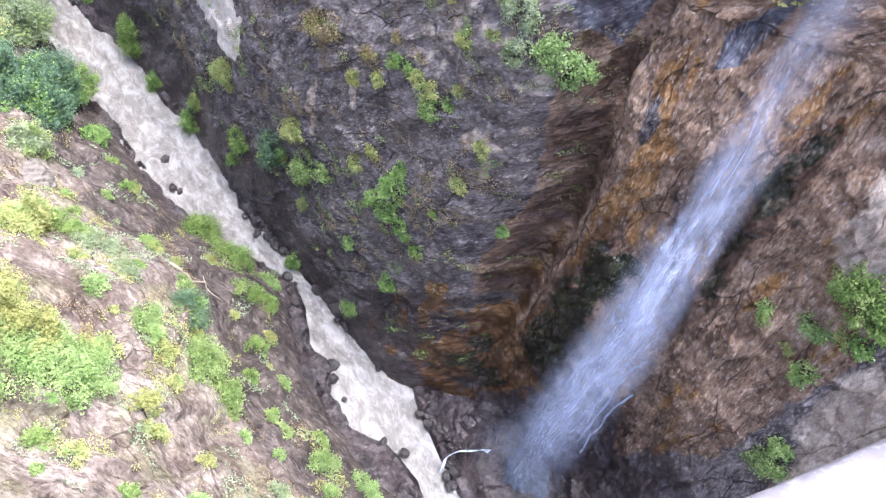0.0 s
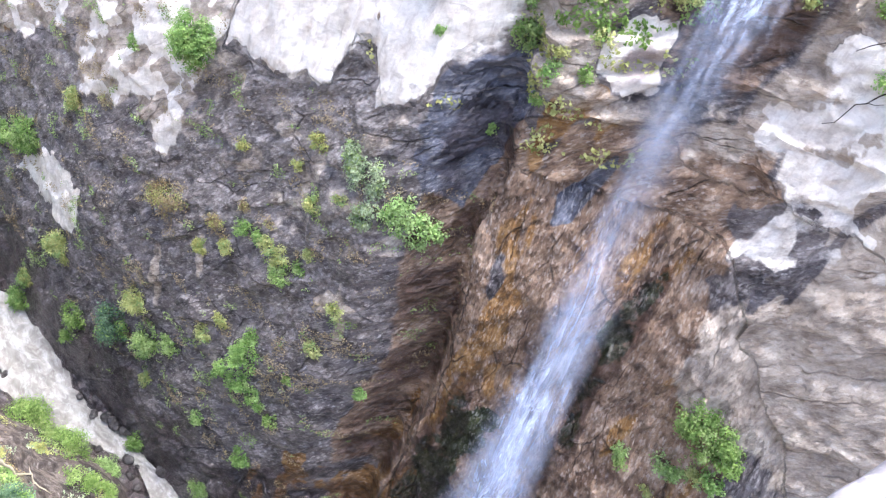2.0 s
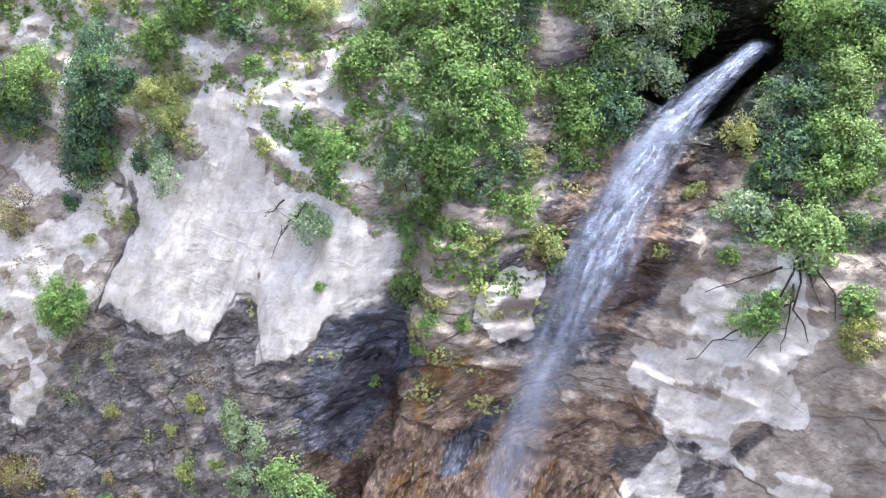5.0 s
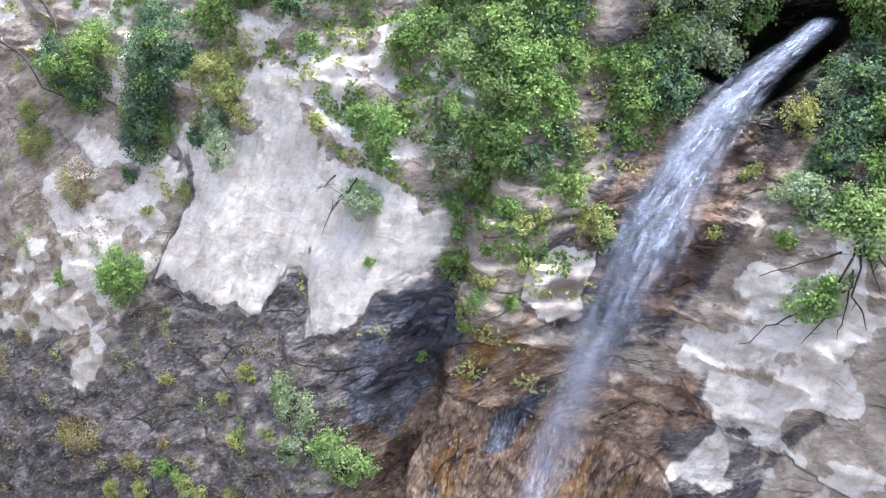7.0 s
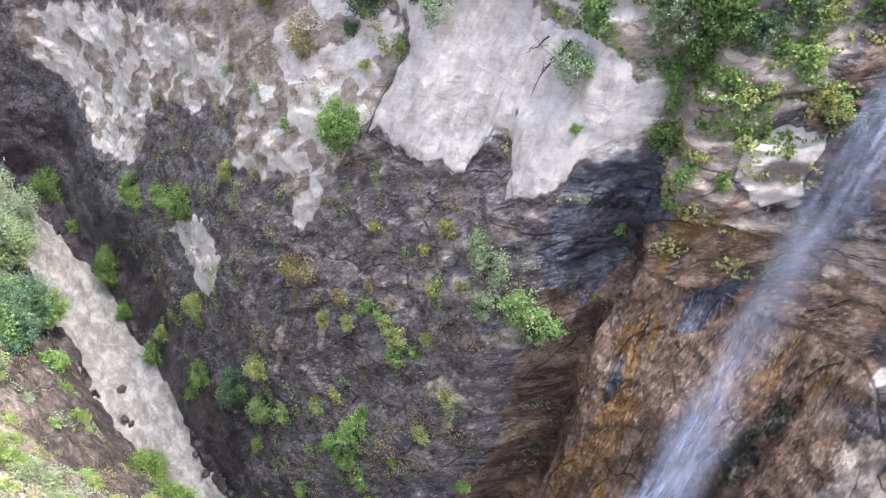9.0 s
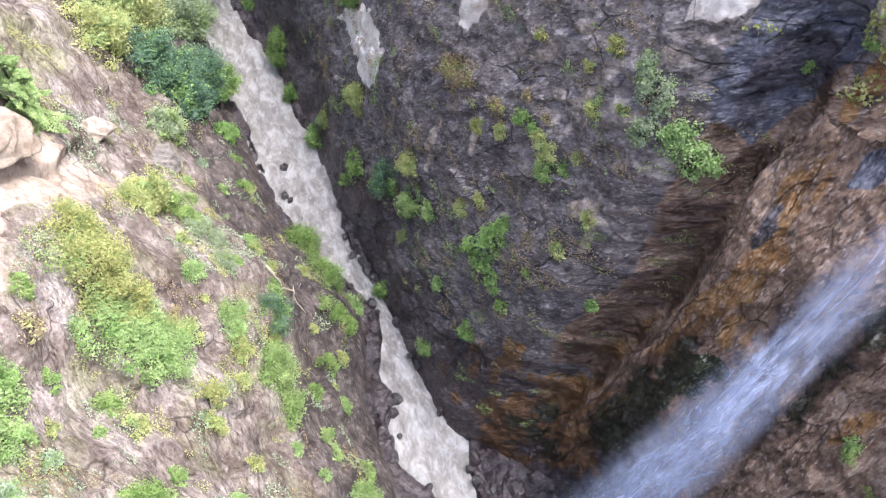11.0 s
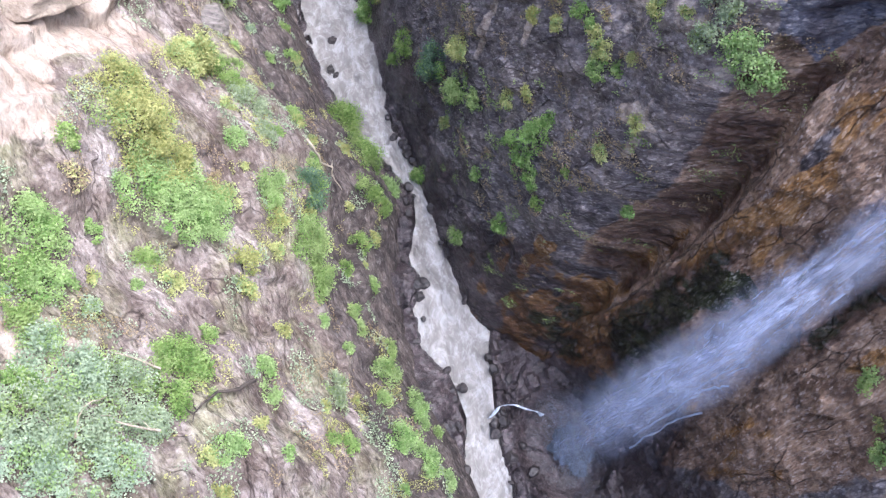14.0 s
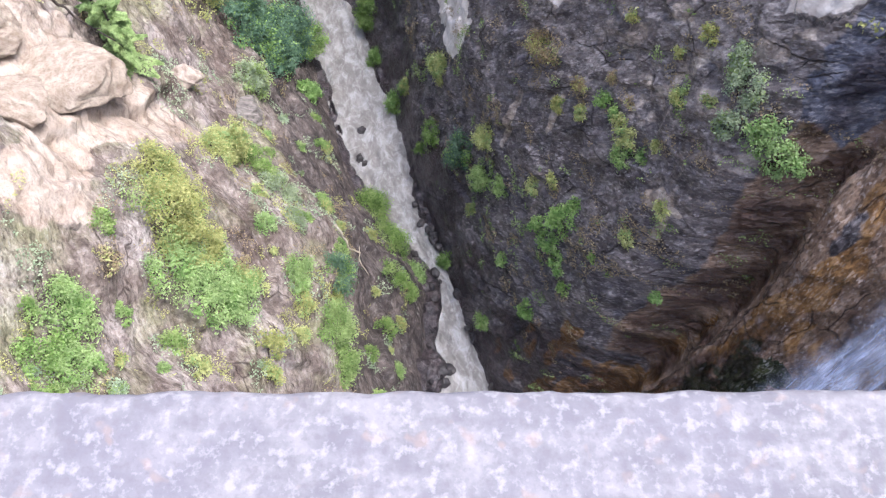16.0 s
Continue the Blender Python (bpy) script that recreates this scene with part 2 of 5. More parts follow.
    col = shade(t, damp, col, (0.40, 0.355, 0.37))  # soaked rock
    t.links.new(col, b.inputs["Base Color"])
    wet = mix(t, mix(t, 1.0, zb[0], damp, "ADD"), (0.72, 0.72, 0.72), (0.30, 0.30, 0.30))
    t.links.new(wet, b.inputs["Roughness"])
    zero = relief(t, b, eased(chip), 1.0, 0.22)
    half = relief(t, b, eased(chip3), 1.0, 0.06, relief(t, b, eased(chip2), 1.0, 0.10, zero))
    first = relief(t, b, eased(leaf), 0.8, 0.12, half)
    second = relief(t, b, eased(thin), 0.8, 0.05, first)
    third = relief(t, b, eased(speck), 0.6, 0.05, second)
    n = node(t, "ShaderNodeBump", Strength=0.8, Distance=0.07)
    n.invert = True
    t.links.new(eased(joints), n.inputs["Height"])
    t.links.new(third, n.inputs["Normal"])
    t.links.new(n.outputs[0], b.inputs["Normal"])
    return m


def bank_material():
    m, t, b = material("pale_weathered_slope", 0.9, 0.2)
    co = t.nodes.new("ShaderNodeTexCoord").outputs["Object"]
    uv = strata(t)
    big = grain(t, co, 0.28, 6)
    mid = grain(t, co, 1.0, 7)
    speck = grain(t, co, 5.0, 9)
    fine = grain(t, co, 15.0, 6)
    leaf = mix(t, 0.5, layers(t, uv, 0.8, 1.7, 12, 0.1), mid)
    thin = layers(t, uv, 3.0, 9.0, 10, 0.1)
    joints = cracks(t, uv, 0.35, 0.9, 0.03, 0.55)
    chip, tone = chipped(t, uv, 1.0, 1.6)
    chip2, tone2 = chipped(t, uv, 3.0, 6.5)
    chip3, tone3 = chipped(t, uv, 7.0, 14.0)
    col = ramp(t, leaf, (0.34, (0.092, 0.068, 0.058)), (0.45, (0.155, 0.122, 0.103)), (0.55, (0.225, 0.184, 0.157)), (0.66, (0.37, 0.32, 0.278)))
    wash = layers(t, uv, 0.35, 0.5, 7, 0.1)
    col = mix(t, ramp(t, wash, (0.50, 0.0), (0.64, 0.75)), col, mix(t, ramp(t, leaf, (0.35, 0.0), (0.6, 1.0)), (0.30, 0.245, 0.22), (0.46, 0.41, 0.38)))
    col = shade(t, ramp(t, wash, (0.34, 0.7), (0.44, 0.0)), col, (0.55, 0.48, 0.46))
    col = mix(t, ramp(t, big, (0.5, 0.0), (0.66, 0.45)), col, (0.30, 0.31, 0.15))
    za = attribute(t, "zone_a")
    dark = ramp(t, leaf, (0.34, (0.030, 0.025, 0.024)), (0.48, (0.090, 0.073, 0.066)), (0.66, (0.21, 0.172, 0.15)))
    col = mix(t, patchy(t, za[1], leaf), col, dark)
    pale = ramp(t, mid, (0.3, (0.255, 0.19, 0.14)), (0.44, (0.35, 0.28, 0.222)), (0.62, (0.43, 0.365, 0.305)))
    col = mix(t, patchy(t, za[0], leaf), col, pale)
    rest = t.nodes.new("ShaderNodeMapRange")
    t.links.new(za[0], rest.inputs["Value"])
    rest.inputs["To Min"].default_value, rest.inputs["To Max"].default_value = 1.0, 0.45

    def eased(h):
        n = t.nodes.new("ShaderNodeMath")
        n.operation = "MULTIPLY"
        t.links.new(h, n.inputs[0])
        t.links.new(rest.outputs[0], n.inputs[1])
        return n.outputs[0]

    col = shade(t, eased(ramp(t, thin, (0.36, 0.8), (0.48, 0.0))), col, (0.45, 0.42, 0.41))
    col = mix(t, eased(ramp(t, thin, (0.54, 0.0), (0.68, 0.5))), col, mix(t, 0.4, col, (0.70, 0.66, 0.62)))
    col = shade(t, eased(ramp(t, tone, (0.0, 0.5), (0.6, 0.0))), col, (0.62, 0.59, 0.58))
    col = shade(t, eased(ramp(t, tone2, (0.0, 0.6), (0.45, 0.0))), col, (0.55, 0.52, 0.51))
    col = shade(t, eased(ramp(t, tone3, (0.0, 0.6), (0.4, 0.0))), col, (0.52, 0.50, 0.48))
    col = shade(t, eased(ramp(t, fine, (0.38, 0.5), (0.48, 0.0))), col, (0.62, 0.6, 0.58))
    col = shade(t, eased(joints), col, (0.28, 0.25, 0.24))
    t.links.new(col, b.inputs["Base Color"])
    zero = relief(t, b, eased(chip), 1.0, 0.22)
    half = relief(t, b, eased(chip3), 1.0, 0.06, relief(t, b, eased(chip2), 1.0, 0.10, zero))
    first = relief(t, b, leaf, 0.8, 0.14, half)
    second = relief(t, b, thin, 0.8, 0.05, first)
    relief(t, b, speck, 0.6, 0.05, second)
    return m


def stone_material(name, lo, hi, rough, chips=4.0):
    m, t, b = material(name, rough, 0.4)
    co = t.nodes.new("ShaderNodeTexCoord").outputs["Object"]
    n = grain(t, co, 1.6, 9, (1, 1, 3), 0.4)
    fine = grain(t, co, 9.0, 8)
    col = ramp(t, n, (0.32, lo), (0.68, hi))
    col = shade(t, ramp(t, fine, (0.36, 0.6), (0.5, 0.0)), col, (0.62, 0.6, 0.58))
    rnd = t.nodes.new("ShaderNodeObjectInfo").outputs["Random"]
    col = shade(t, rnd, col, (0.7, 0.68, 0.66))
    t.links.new(col, b.inputs["Base Color"])
    v = node(t, "ShaderNodeTexVoronoi", Scale=chips)
    t.links.new(co, v.inputs["Vector"])
    relief(t, b, fine, 0.7, 0.04, relief(t, b, n, 0.7, 0.15, relief(t, b, v.outputs["Distance"], 0.5, 0.08)))
    return m


def water_material(name, lo, mid, hi, rough, scale=1.0, crests=False):
    m, t, b = material(name, rough, 0.25)
    uv = t.nodes.new("ShaderNodeUVMap").outputs[0]
    n = grain(t, uv, 1.1 * scale, 8, (0.6, 1, 1), 0.2, 1.2)
    s = grain(t, uv, 3.5 * scale, 7, (0.5, 1, 1), 0.0, 0.8)
    col = ramp(t, n, (0.34, lo), (0.5, mid), (0.66, hi))
    col = mix(t, ramp(t, s, (0.52, 0.0), (0.7, 0.8)), col, hi)
    if crests:  # thin broken lines of foam
        line = ramp(t, grain(t, uv, 0.55 * scale, 5, (0.8, 1, 1), 0.4, 1.5), (0.45, 0.0), (0.5, 0.5), (0.54, 0.0))
        some = ramp(t, n, (0.42, 0.0), (0.55, 1.0))
        col = mix(t, mix(t, 1.0, line, some, "MULTIPLY"), col, (0.42, 0.41, 0.40))
    t.links.new(col, b.inputs["Base Color"])
    relief(t, b, s, 0.5, 0.10)
    return m


def veil_material(name, density, threads, body, along=0.3):
    """Falling water: white threads with gaps between them over a thin soft body, fading to the sides."""
    m, t, b = material(name, 0.5, 0.3)
    uvn = t.nodes.new("ShaderNodeUVMap").outputs[0]
    strand = flow(t, uvn, threads, along, 9, 0.8)
    wisp = flow(t, uvn, threads * 0.35, 0.35, 7, 1.2)
    puff = flow(t, uvn, 0.45, 0.5, 6, 0.8)
    za = attribute(t, "zone_a")
    line = mix(t, 1.0, ramp(t, strand, (0.46, body), (0.58, 0.55), (0.70, 1.0)), ramp(t, wisp, (0.36, 0.12), (0.62, 1.0)), "MULTIPLY")
    line = mix(t, 1.0, line, ramp(t, puff, (0.30, 0.5), (0.58, 1.0)), "MULTIPLY")
    c = t.nodes.new("ShaderNodeMath")
    c.operation = "MULTIPLY"
    t.links.new(line, c.inputs[0])
    t.links.new(za[0], c.inputs[1])
    d = t.nodes.new("ShaderNodeMath")
    d.operation, d.use_clamp = "MULTIPLY", True
    t.links.new(c.outputs[0], d.inputs[0])
    d.inputs[1].default_value = density
    t.links.new(d.outputs[0], b.inputs["Alpha"])
    b.inputs["Base Color"].default_value = (0.68, 0.735, 0.92, 1)
    return m


LEAF_TONES = [
    ("green_leaves", (0.115, 0.21, 0.055), (0.37, 0.54, 0.18)),
    ("bright_green_leaves", (0.17, 0.265, 0.085), (0.46, 0.585, 0.26)),
    ("yellow_green_leaves", (0.26, 0.285, 0.09), (0.58, 0.595, 0.27)),
    ("dry_yellow_leaves", (0.24, 0.185, 0.10), (0.46, 0.38, 0.25)),
    ("blue_green_leaves", (0.055, 0.11, 0.065), (0.21, 0.32, 0.21)),
    ("pale_green_leaves", (0.18, 0.25, 0.15), (0.50, 0.59, 0.42)),
]


def leaf_material(name, lo, hi):
    m, t, b = material(name, 0.7, 0.2)
    co = t.nodes.new("ShaderNodeTexCoord").outputs["Object"]
    rnd = t.nodes.new("ShaderNodeNewGeometry").outputs["Random Per Island"]
    clump = ramp(t, grain(t, co, 1.7, 3), (0.36, 0.0), (0.64, 1.0))
    col = mix(t, mix(t, 0.33, clump, rnd), lo, hi)
    ob = t.nodes.new("ShaderNodeObjectInfo").outputs["Random"]
    col = shade(t, ob, col, (0.85, 0.8, 0.7))
    t.links.new(col, b.inputs["Base Color"])
    tr = t.nodes.new("ShaderNodeBsdfTranslucent")
    t.links.new(col, tr.inputs[0])
    mx = t.nodes.new("ShaderNodeMixShader")
    mx.inputs[0].default_value = 0.4
    t.links.new(b.outputs[0], mx.inputs[1])
    t.links.new(tr.outputs[0], mx.inputs[2])
    t.links.new(mx.outputs[0], t.nodes["Material Output"].inputs[0])
    return m


ROCK, BANK = rock_material(), bank_material()
DARK_STONE = stone_material("dark_wet_stone", (0.02, 0.017, 0.017), (0.085, 0.071, 0.066), 0.35)
PALE_STONE = stone_material("pale_sandy_stone", (0.20, 0.145, 0.11), (0.56, 0.47, 0.39), 0.9)
SANDY_STONE = stone_material("cream_sandy_stone", (0.22, 0.165, 0.12), (0.45, 0.38, 0.305), 0.9, 1.3)
GREY_STONE = stone_material("grey_lichened_stone", (0.075, 0.064, 0.056), (0.28, 0.245, 0.215), 0.9)
RIVER = water_material("silty_river_water", (0.168, 0.153, 0.136), (0.222, 0.203, 0.183), (0.34, 0.32, 0.298), 0.45, 1.0, True)
FOAM = water_material("plunge_foam", (0.10, 0.115, 0.13), (0.36, 0.40, 0.46), (0.80, 0.84, 0.90), 0.4, 1.4)
POOL = water_material("dark_pool_water", (0.02, 0.025, 0.033), (0.04, 0.048, 0.065), (0.10, 0.12, 0.17), 0.6, 2.0)
SPRAY, spray_tree, spray_bsdf = material("white_spray", 0.6, 0.2)
spray_bsdf.inputs["Base Color"].default_value, spray_bsdf.inputs["Alpha"].default_value = (0.70, 0.78, 0.95, 1), 0.45
LEAVES = [leaf_material(*tone) for tone in LEAF_TONES]
BARK = stone_material("grey_brown_bark", (0.03, 0.022, 0.018), (0.10, 0.08, 0.065), 0.9)
DEADWOOD = stone_material("bleached_deadwood", (0.34, 0.28, 0.2), (0.6, 0.54, 0.42), 0.9)


def concrete_material():
    m, t, b = material("exposed_aggregate_concrete", 0.9, 0.2)
    co = t.nodes.new("ShaderNodeTexCoord").outputs["Object"]
    big = grain(t, co, 9.0, 5)
    blot = grain(t, co, 45.0, 4)
    grit = grain(t, co, 130.0, 3)
    col = ramp(t, blot, (0.36, (0.135, 0.127, 0.138)), (0.5, (0.178, 0.168, 0.176)), (0.62, (0.23, 0.215, 0.22)))
    col = mix(t, ramp(t, big, (0.42, 0.6), (0.6, 0.0)), col, (0.145, 0.135, 0.155))
    col = mix(t, ramp(t, grit, (0.52, 0.0), (0.66, 0.7)), col, (0.28, 0.265, 0.27))
    col = mix(t, ramp(t, grit, (0.34, 0.6), (0.46, 0.0)), col, (0.14, 0.128, 0.14))
    warm = grain(t, co, 60.0, 2)
    col = mix(t, ramp(t, warm, (0.62, 0.0), (0.72, 0.35)), col, (0.27, 0.19, 0.15))
    t.links.new(col, b.inputs["Base Color"])
    relief(t, b, grit, 0.25, 0.002)
    return m


CONCRETE = concrete_material()


# ---------------------------------------------------------------- mesh helpers
def mesh_object(name, verts, faces, mat, smooth=True):
    me = bpy.data.meshes.new(name)
    me.from_pydata([tuple(v) for v in verts], [], faces)
    me.materials.append(mat)
    if smooth:
        me.shade_smooth()
    return new(name, me)


def grid_mesh(name, pts, uvs, mat, zone_a=None, zone_b=None, zone_c=None, strata_at=None):
    """A sheet from an array of points, rows by columns, with metre UVs and its kinds of rock."""
    r, c = pts.shape[:2]
    me = bpy.data.meshes.new(name)
    idx = np.arange(r * c).reshape(r, c)
    quads = np.stack([idx[:-1, :-1], idx[:-1, 1:], idx[1:, 1:], idx[1:, :-1]], -1).reshape(-1, 4)
    me.vertices.add(r * c)
    me.vertices.foreach_set("co", pts.reshape(-1).astype(np.float32))
    me.loops.add(quads.size)
    me.loops.foreach_set("vertex_index", quads.reshape(-1).astype(np.int32))
    me.polygons.add(len(quads))
    me.polygons.foreach_set("loop_start", np.arange(0, quads.size, 4, dtype=np.int32))
    uvl = me.uv_layers.new(name="UVMap")
    uvl.data.foreach_set("uv", uvs.reshape(-1, 2)[quads.reshape(-1)].reshape(-1).astype(np.float32))
    if strata_at is not None:
        at = me.attributes.new("strata", "FLOAT_VECTOR", "POINT")
        at.data.foreach_set("vector", strata_at.reshape(-1).astype(np.float32))
    for key, z in (("zone_a", zone_a), ("zone_b", zone_b), ("zone_c", zone_c)):
        if z is not None:
            at = me.color_attributes.new(key, "FLOAT_COLOR", "POINT")
            full = np.concatenate([z.reshape(-1, 3), np.ones((r * c, 1))], 1)
            at.data.foreach_set("color", full.reshape(-1).astype(np.float32))
    me.materials.append(mat)
    me.update()
    me.validate()
    me.shade_smooth()
    return new(name, me)


def crisp(ob, degrees):
    """Sharp breaks where facets meet."""
    ob.data.set_sharp_from_angle(angle=radians(degrees))
    return ob


def adopt(ob, parent, label=""):
    ob.parent = parent
    return tagged(ob, label)


def facing(pts, side):
    """Unit normals of a sheet of points, turned to the river."""
    n = np.cross(np.gradient(pts, axis=1), np.gradient(pts, axis=0))
    n /= np.linalg.norm(n, axis=2)[..., None]
    return n * np.where((n @ WX) * side > 0, -1, 1)[..., None]


def bedded(pts, trace, dip):
    """Places along two directions in a bed and through it; trace and dip are (u, w, z) directions in the bed."""
    a = trace[0] * UX + trace[1] * WX + trace[2] * np.array([0, 0, 1.0])
    b = dip[0] * UX + dip[1] * WX + dip[2] * np.array([0, 0, 1.0])
    a = a / np.linalg.norm(a)
    n = np.cross(a, b)
    n /= np.linalg.norm(n)
    return np.stack([pts @ a, pts @ np.cross(n, a), pts @ n], -1)


# ---------------------------------------------------------------- the cliff
# kinds of rock on the cliff, outlined in (u, z)
WHITE_MAIN = [
    (23.2, 29.2), (21.7, 27.9), (22.1, 25.0), (22.0, 24.0), (20.7, 24.3), (19.0, 24.4), (17.8, 25.3), (17.0, 25.2), (16.6, 25.5), (16.2, 27.5),
    (15.6, 27.8), (14.0, 26.1), (13.0, 26.5), (12.6, 27.4), (12.6, 28.3), (11.7, 29.6), (11.5, 30.2), (12.0, 31.1), (13.4, 31.9), (15.8, 31.6),
    (17.1, 31.8), (18.8, 32.7), (20.5, 33.1), (22.0, 32.2), (20.7, 31.5), (19.8, 30.9), (21.4, 29.9),
]
PALE_LEFT = [
    (31.2, 19.0), (30.1, 22.0), (29.8, 25.1), (29.0, 27.1), (25.1, 28.1), (22.2, 27.8), (22.1, 25.0), (22.7, 23.8), (23.2, 21.9), (23.0, 20.6),
    (23.3, 18.4), (25.0, 19.3), (26.6, 19.1), (29.8, 17.7),
]
PALE_UPPER = [
    (22.8, 33.0), (20.1, 34.6), (18.2, 35.7), (15.8, 35.1), (14.0, 34.9), (13.6, 34.1), (16.6, 34.1), (17.1, 31.8), (18.8, 32.7), (20.3, 32.9),
]
PALE_FAR = [
    (58.4, 13.1), (48.6, 17.2), (34.1, 22.4), (31.7, 20.1), (36.8, 16.7), (40.0, 15.7), (41.5, 10.1), (45.2, 8.8), (50.8, 9.9), (56.8, 10.5),
]
WHITE_SMALL = [
    (36.2, 9.4), (32.5, 12.6), (30.7, 12.9), (28.9, 12.6), (28.4, 10.6), (30.3, 9.2), (32.3, 9.3), (34.3, 9.2),
]
WHITE_TRI = [
    (8.0, 30.3), (8.2, 31.4), (7.9, 31.7), (7.0, 31.9), (6.5, 31.1), (6.3, 30.2), (7.0, 29.5), (7.5, 29.6),
]
PALE_RIGHT = [
    (4.5, 29.8), (4.2, 30.7), (2.8, 30.8), (2.1, 31.6), (0.6, 31.9), (-0.2, 32.4), (-0.9, 32.1), (-0.4, 30.7), (0.4, 29.7), (0.4, 29.1), (0.9, 28.6),
    (1.7, 28.8), (2.5, 29.2), (3.9, 29.1),
]
PALE_RIGHT2 = [
    (3.5, 32.9), (2.8, 33.5), (1.7, 33.6), (1.1, 32.7), (2.3, 31.8), (2.9, 32.2),
]
PALE_RIGHT3 = [
    (1.9, 26.3), (1.8, 27.5), (1.2, 28.3), (0.8, 27.5), (0.3, 26.5), (1.1, 26.3),
]
TAN_RIGHT = [
    (-1.5, 32.5), (-0.8, 30.4), (-0.5, 28.3), (-0.7, 27.3), (-3.5, 28.9),
]
TAN_RIGHT0 = [
    (-3.3, 19.3), (-2.9, 17.8), (-3.7, 13.9), (-4.8, 14.0), (-5.0, 18.3),
]
BLUE = [
    (12.5, 26.9), (12.5, 27.7), (12.3, 28.6), (11.5, 29.1), (10.5, 29.6), (9.7, 28.6), (9.9, 26.3), (10.3, 24.9), (10.4, 23.2), (12.0, 24.5), (12.5, 25.1),
]
OCHRE_UP = [(10.31, 31.16), (9.08, 31.83), (8.22, 31.22), (7.91, 29.9), (6.92, 28.9), (6.7, 28.07), (7.74, 27.08), (7.86, 25.78), (8.73, 26.23), (9.36, 28.6), (9.36, 30.28)]
OCHRE_LOW = [
    (8.4, 24.7), (7.8, 22.5), (7.4, 20.4), (8.0, 16.5), (9.5, 12.2), (8.5, 11.6), (6.9, 15.1), (6.4, 16.8), (6.5, 21.4), (7.3, 23.2), (7.9, 25.5),
]
OCHRE_BASE = [
    (12.3, 2.6), (9.7, 7.1), (8.6, 9.7), (6.5, 11.9), (6.0, 6.8), (6.5, 1.9), (9.1, 3.0),
]
BROWN = [
    (8.2, 26.4), (8.2, 24.7), (7.5, 22.1), (7.1, 20.1), (8.7, 12.7), (5.8, 11.9), (2.5, 8.4), (0.3, 5.2), (-2.4, 10.5), (-2.4, 13.8), (-2.6, 18.6),
    (-2.2, 20.2), (4.6, 28.0),
]
BROWN_UP = [
    (7.0, 22.8), (8.1, 26.4), (8.0, 27.8), (7.2, 28.8), (5.8, 29.2), (3.9, 29.1), (2.5, 29.2), (1.4, 28.5), (1.6, 27.4), (1.5, 25.6),
]
MOSS = [
    (7.6, 13.7), (6.5, 15.8), (4.9, 16.7), (5.2, 12.0), (4.9, 5.6), (6.5, 5.3), (7.4, 9.6),
]
MOSS2 = [
    (3.8, 21.2), (3.5, 23.9), (3.2, 24.0), (2.9, 22.4), (2.9, 20.8),
]
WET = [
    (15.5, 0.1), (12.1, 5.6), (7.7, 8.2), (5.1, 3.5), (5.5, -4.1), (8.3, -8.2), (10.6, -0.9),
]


DARK_WEDGE = [(7.01, 24.58), (7.28, 25.75), (6.75, 26.81), (6.37, 27.66), (6.11, 27.18), (6.35, 25.87), (6.48, 24.99)]
GREY_SLAB = [(2.58, 27.84), (1.24, 28.57), (-0.3, 29.32), (-0.39, 28.7), (-0.2, 26.6), (-0.29, 25.63), (1.11, 24.78), (1.27, 25.93), (1.58, 26.98)]
GROOVE = [(-0.5, 31.41), (-0.79, 32.09), (-1.0, 31.31), (-1.27, 29.97), (-0.75, 28.71), (-0.73, 26.52), (-0.64, 25.86), (-0.36, 25.68), (-0.26, 26.84), (-0.3, 28.84), (-0.75, 30.24)]
SLAB = [(10.9, 37.7), (10.7, 38.4), (9.4, 38.7), (9.1, 38.0), (9.6, 37.4), (10.5, 37.4)]
CAVE = [(7.4, 37.3), (6.9, 38.3), (6.2, 39.4), (4.4, 40.6), (3.9, 39.4), (4.5, 38.2), (4.6, 37.2), (5.3, 36.5), (6.3, 37.0)]
RUST = [(4.5, 0), (5.5, 9), (9, 13), (13, 9), (15.5, 3), (13, 0)]
SCAR = [
    (13.8, 17.6), (12.9, 18.6), (11.9, 18.5), (12.9, 17.4),
]
PALE_TOP = [
    (28.0, 21.1), (30.2, 18.1), (29.0, 17.3), (27.7, 14.8), (27.4, 14.3), (26.2, 12.8), (24.0, 15.2), (22.7, 16.5), (21.4, 17.6), (18.6, 18.4),
    (17.0, 20.7),
]
LEDGE = [(29.8, 18.9), (31.4, 14.5), (29.1, 13.0), (25.2, 16.0), (23.4, 18.0), (22.4, 19.4), (24.6, 21.0), (28, 22)]
BARE_BANK = [(11.8, 18.6), (11.4, 17.2), (10.1, 16.4), (8.2, 18.5), (9.7, 19.5)]


def zone(u, z, *polys, soft=0.25):
    total = np.zeros(u.shape)
    for p in polys:
        total = np.maximum(total, sstep(-soft, soft, inside(u, z, p)))
    return total


def steps(parts):
    return np.concatenate([np.arange(a, b, s) for a, b, s in parts])


def beds(q, s, thick, seed):
    """Layers that step out at their upper edge and weather back below it."""
    q = q / thick + 0.5 * fbm(s / 6.0, q / 9.0, 2, seed)
    k = np.floor(q)
    along = np.floor(s / 4.0 + 3.0 * dice(k, k * 0, seed + 3))
    proud = dice(k, along * 0, seed + 1) * (0.35 + 0.65 * sstep(0.35, 0.6, 0.5 + fbm(s / 2.2, k * 3.7, 2, seed + 2)))
    drop = min(0.6, 0.28 / thick)
    return (q - k) ** 1.6 * sstep(1.0, 1.0 - drop, q - k) * proud


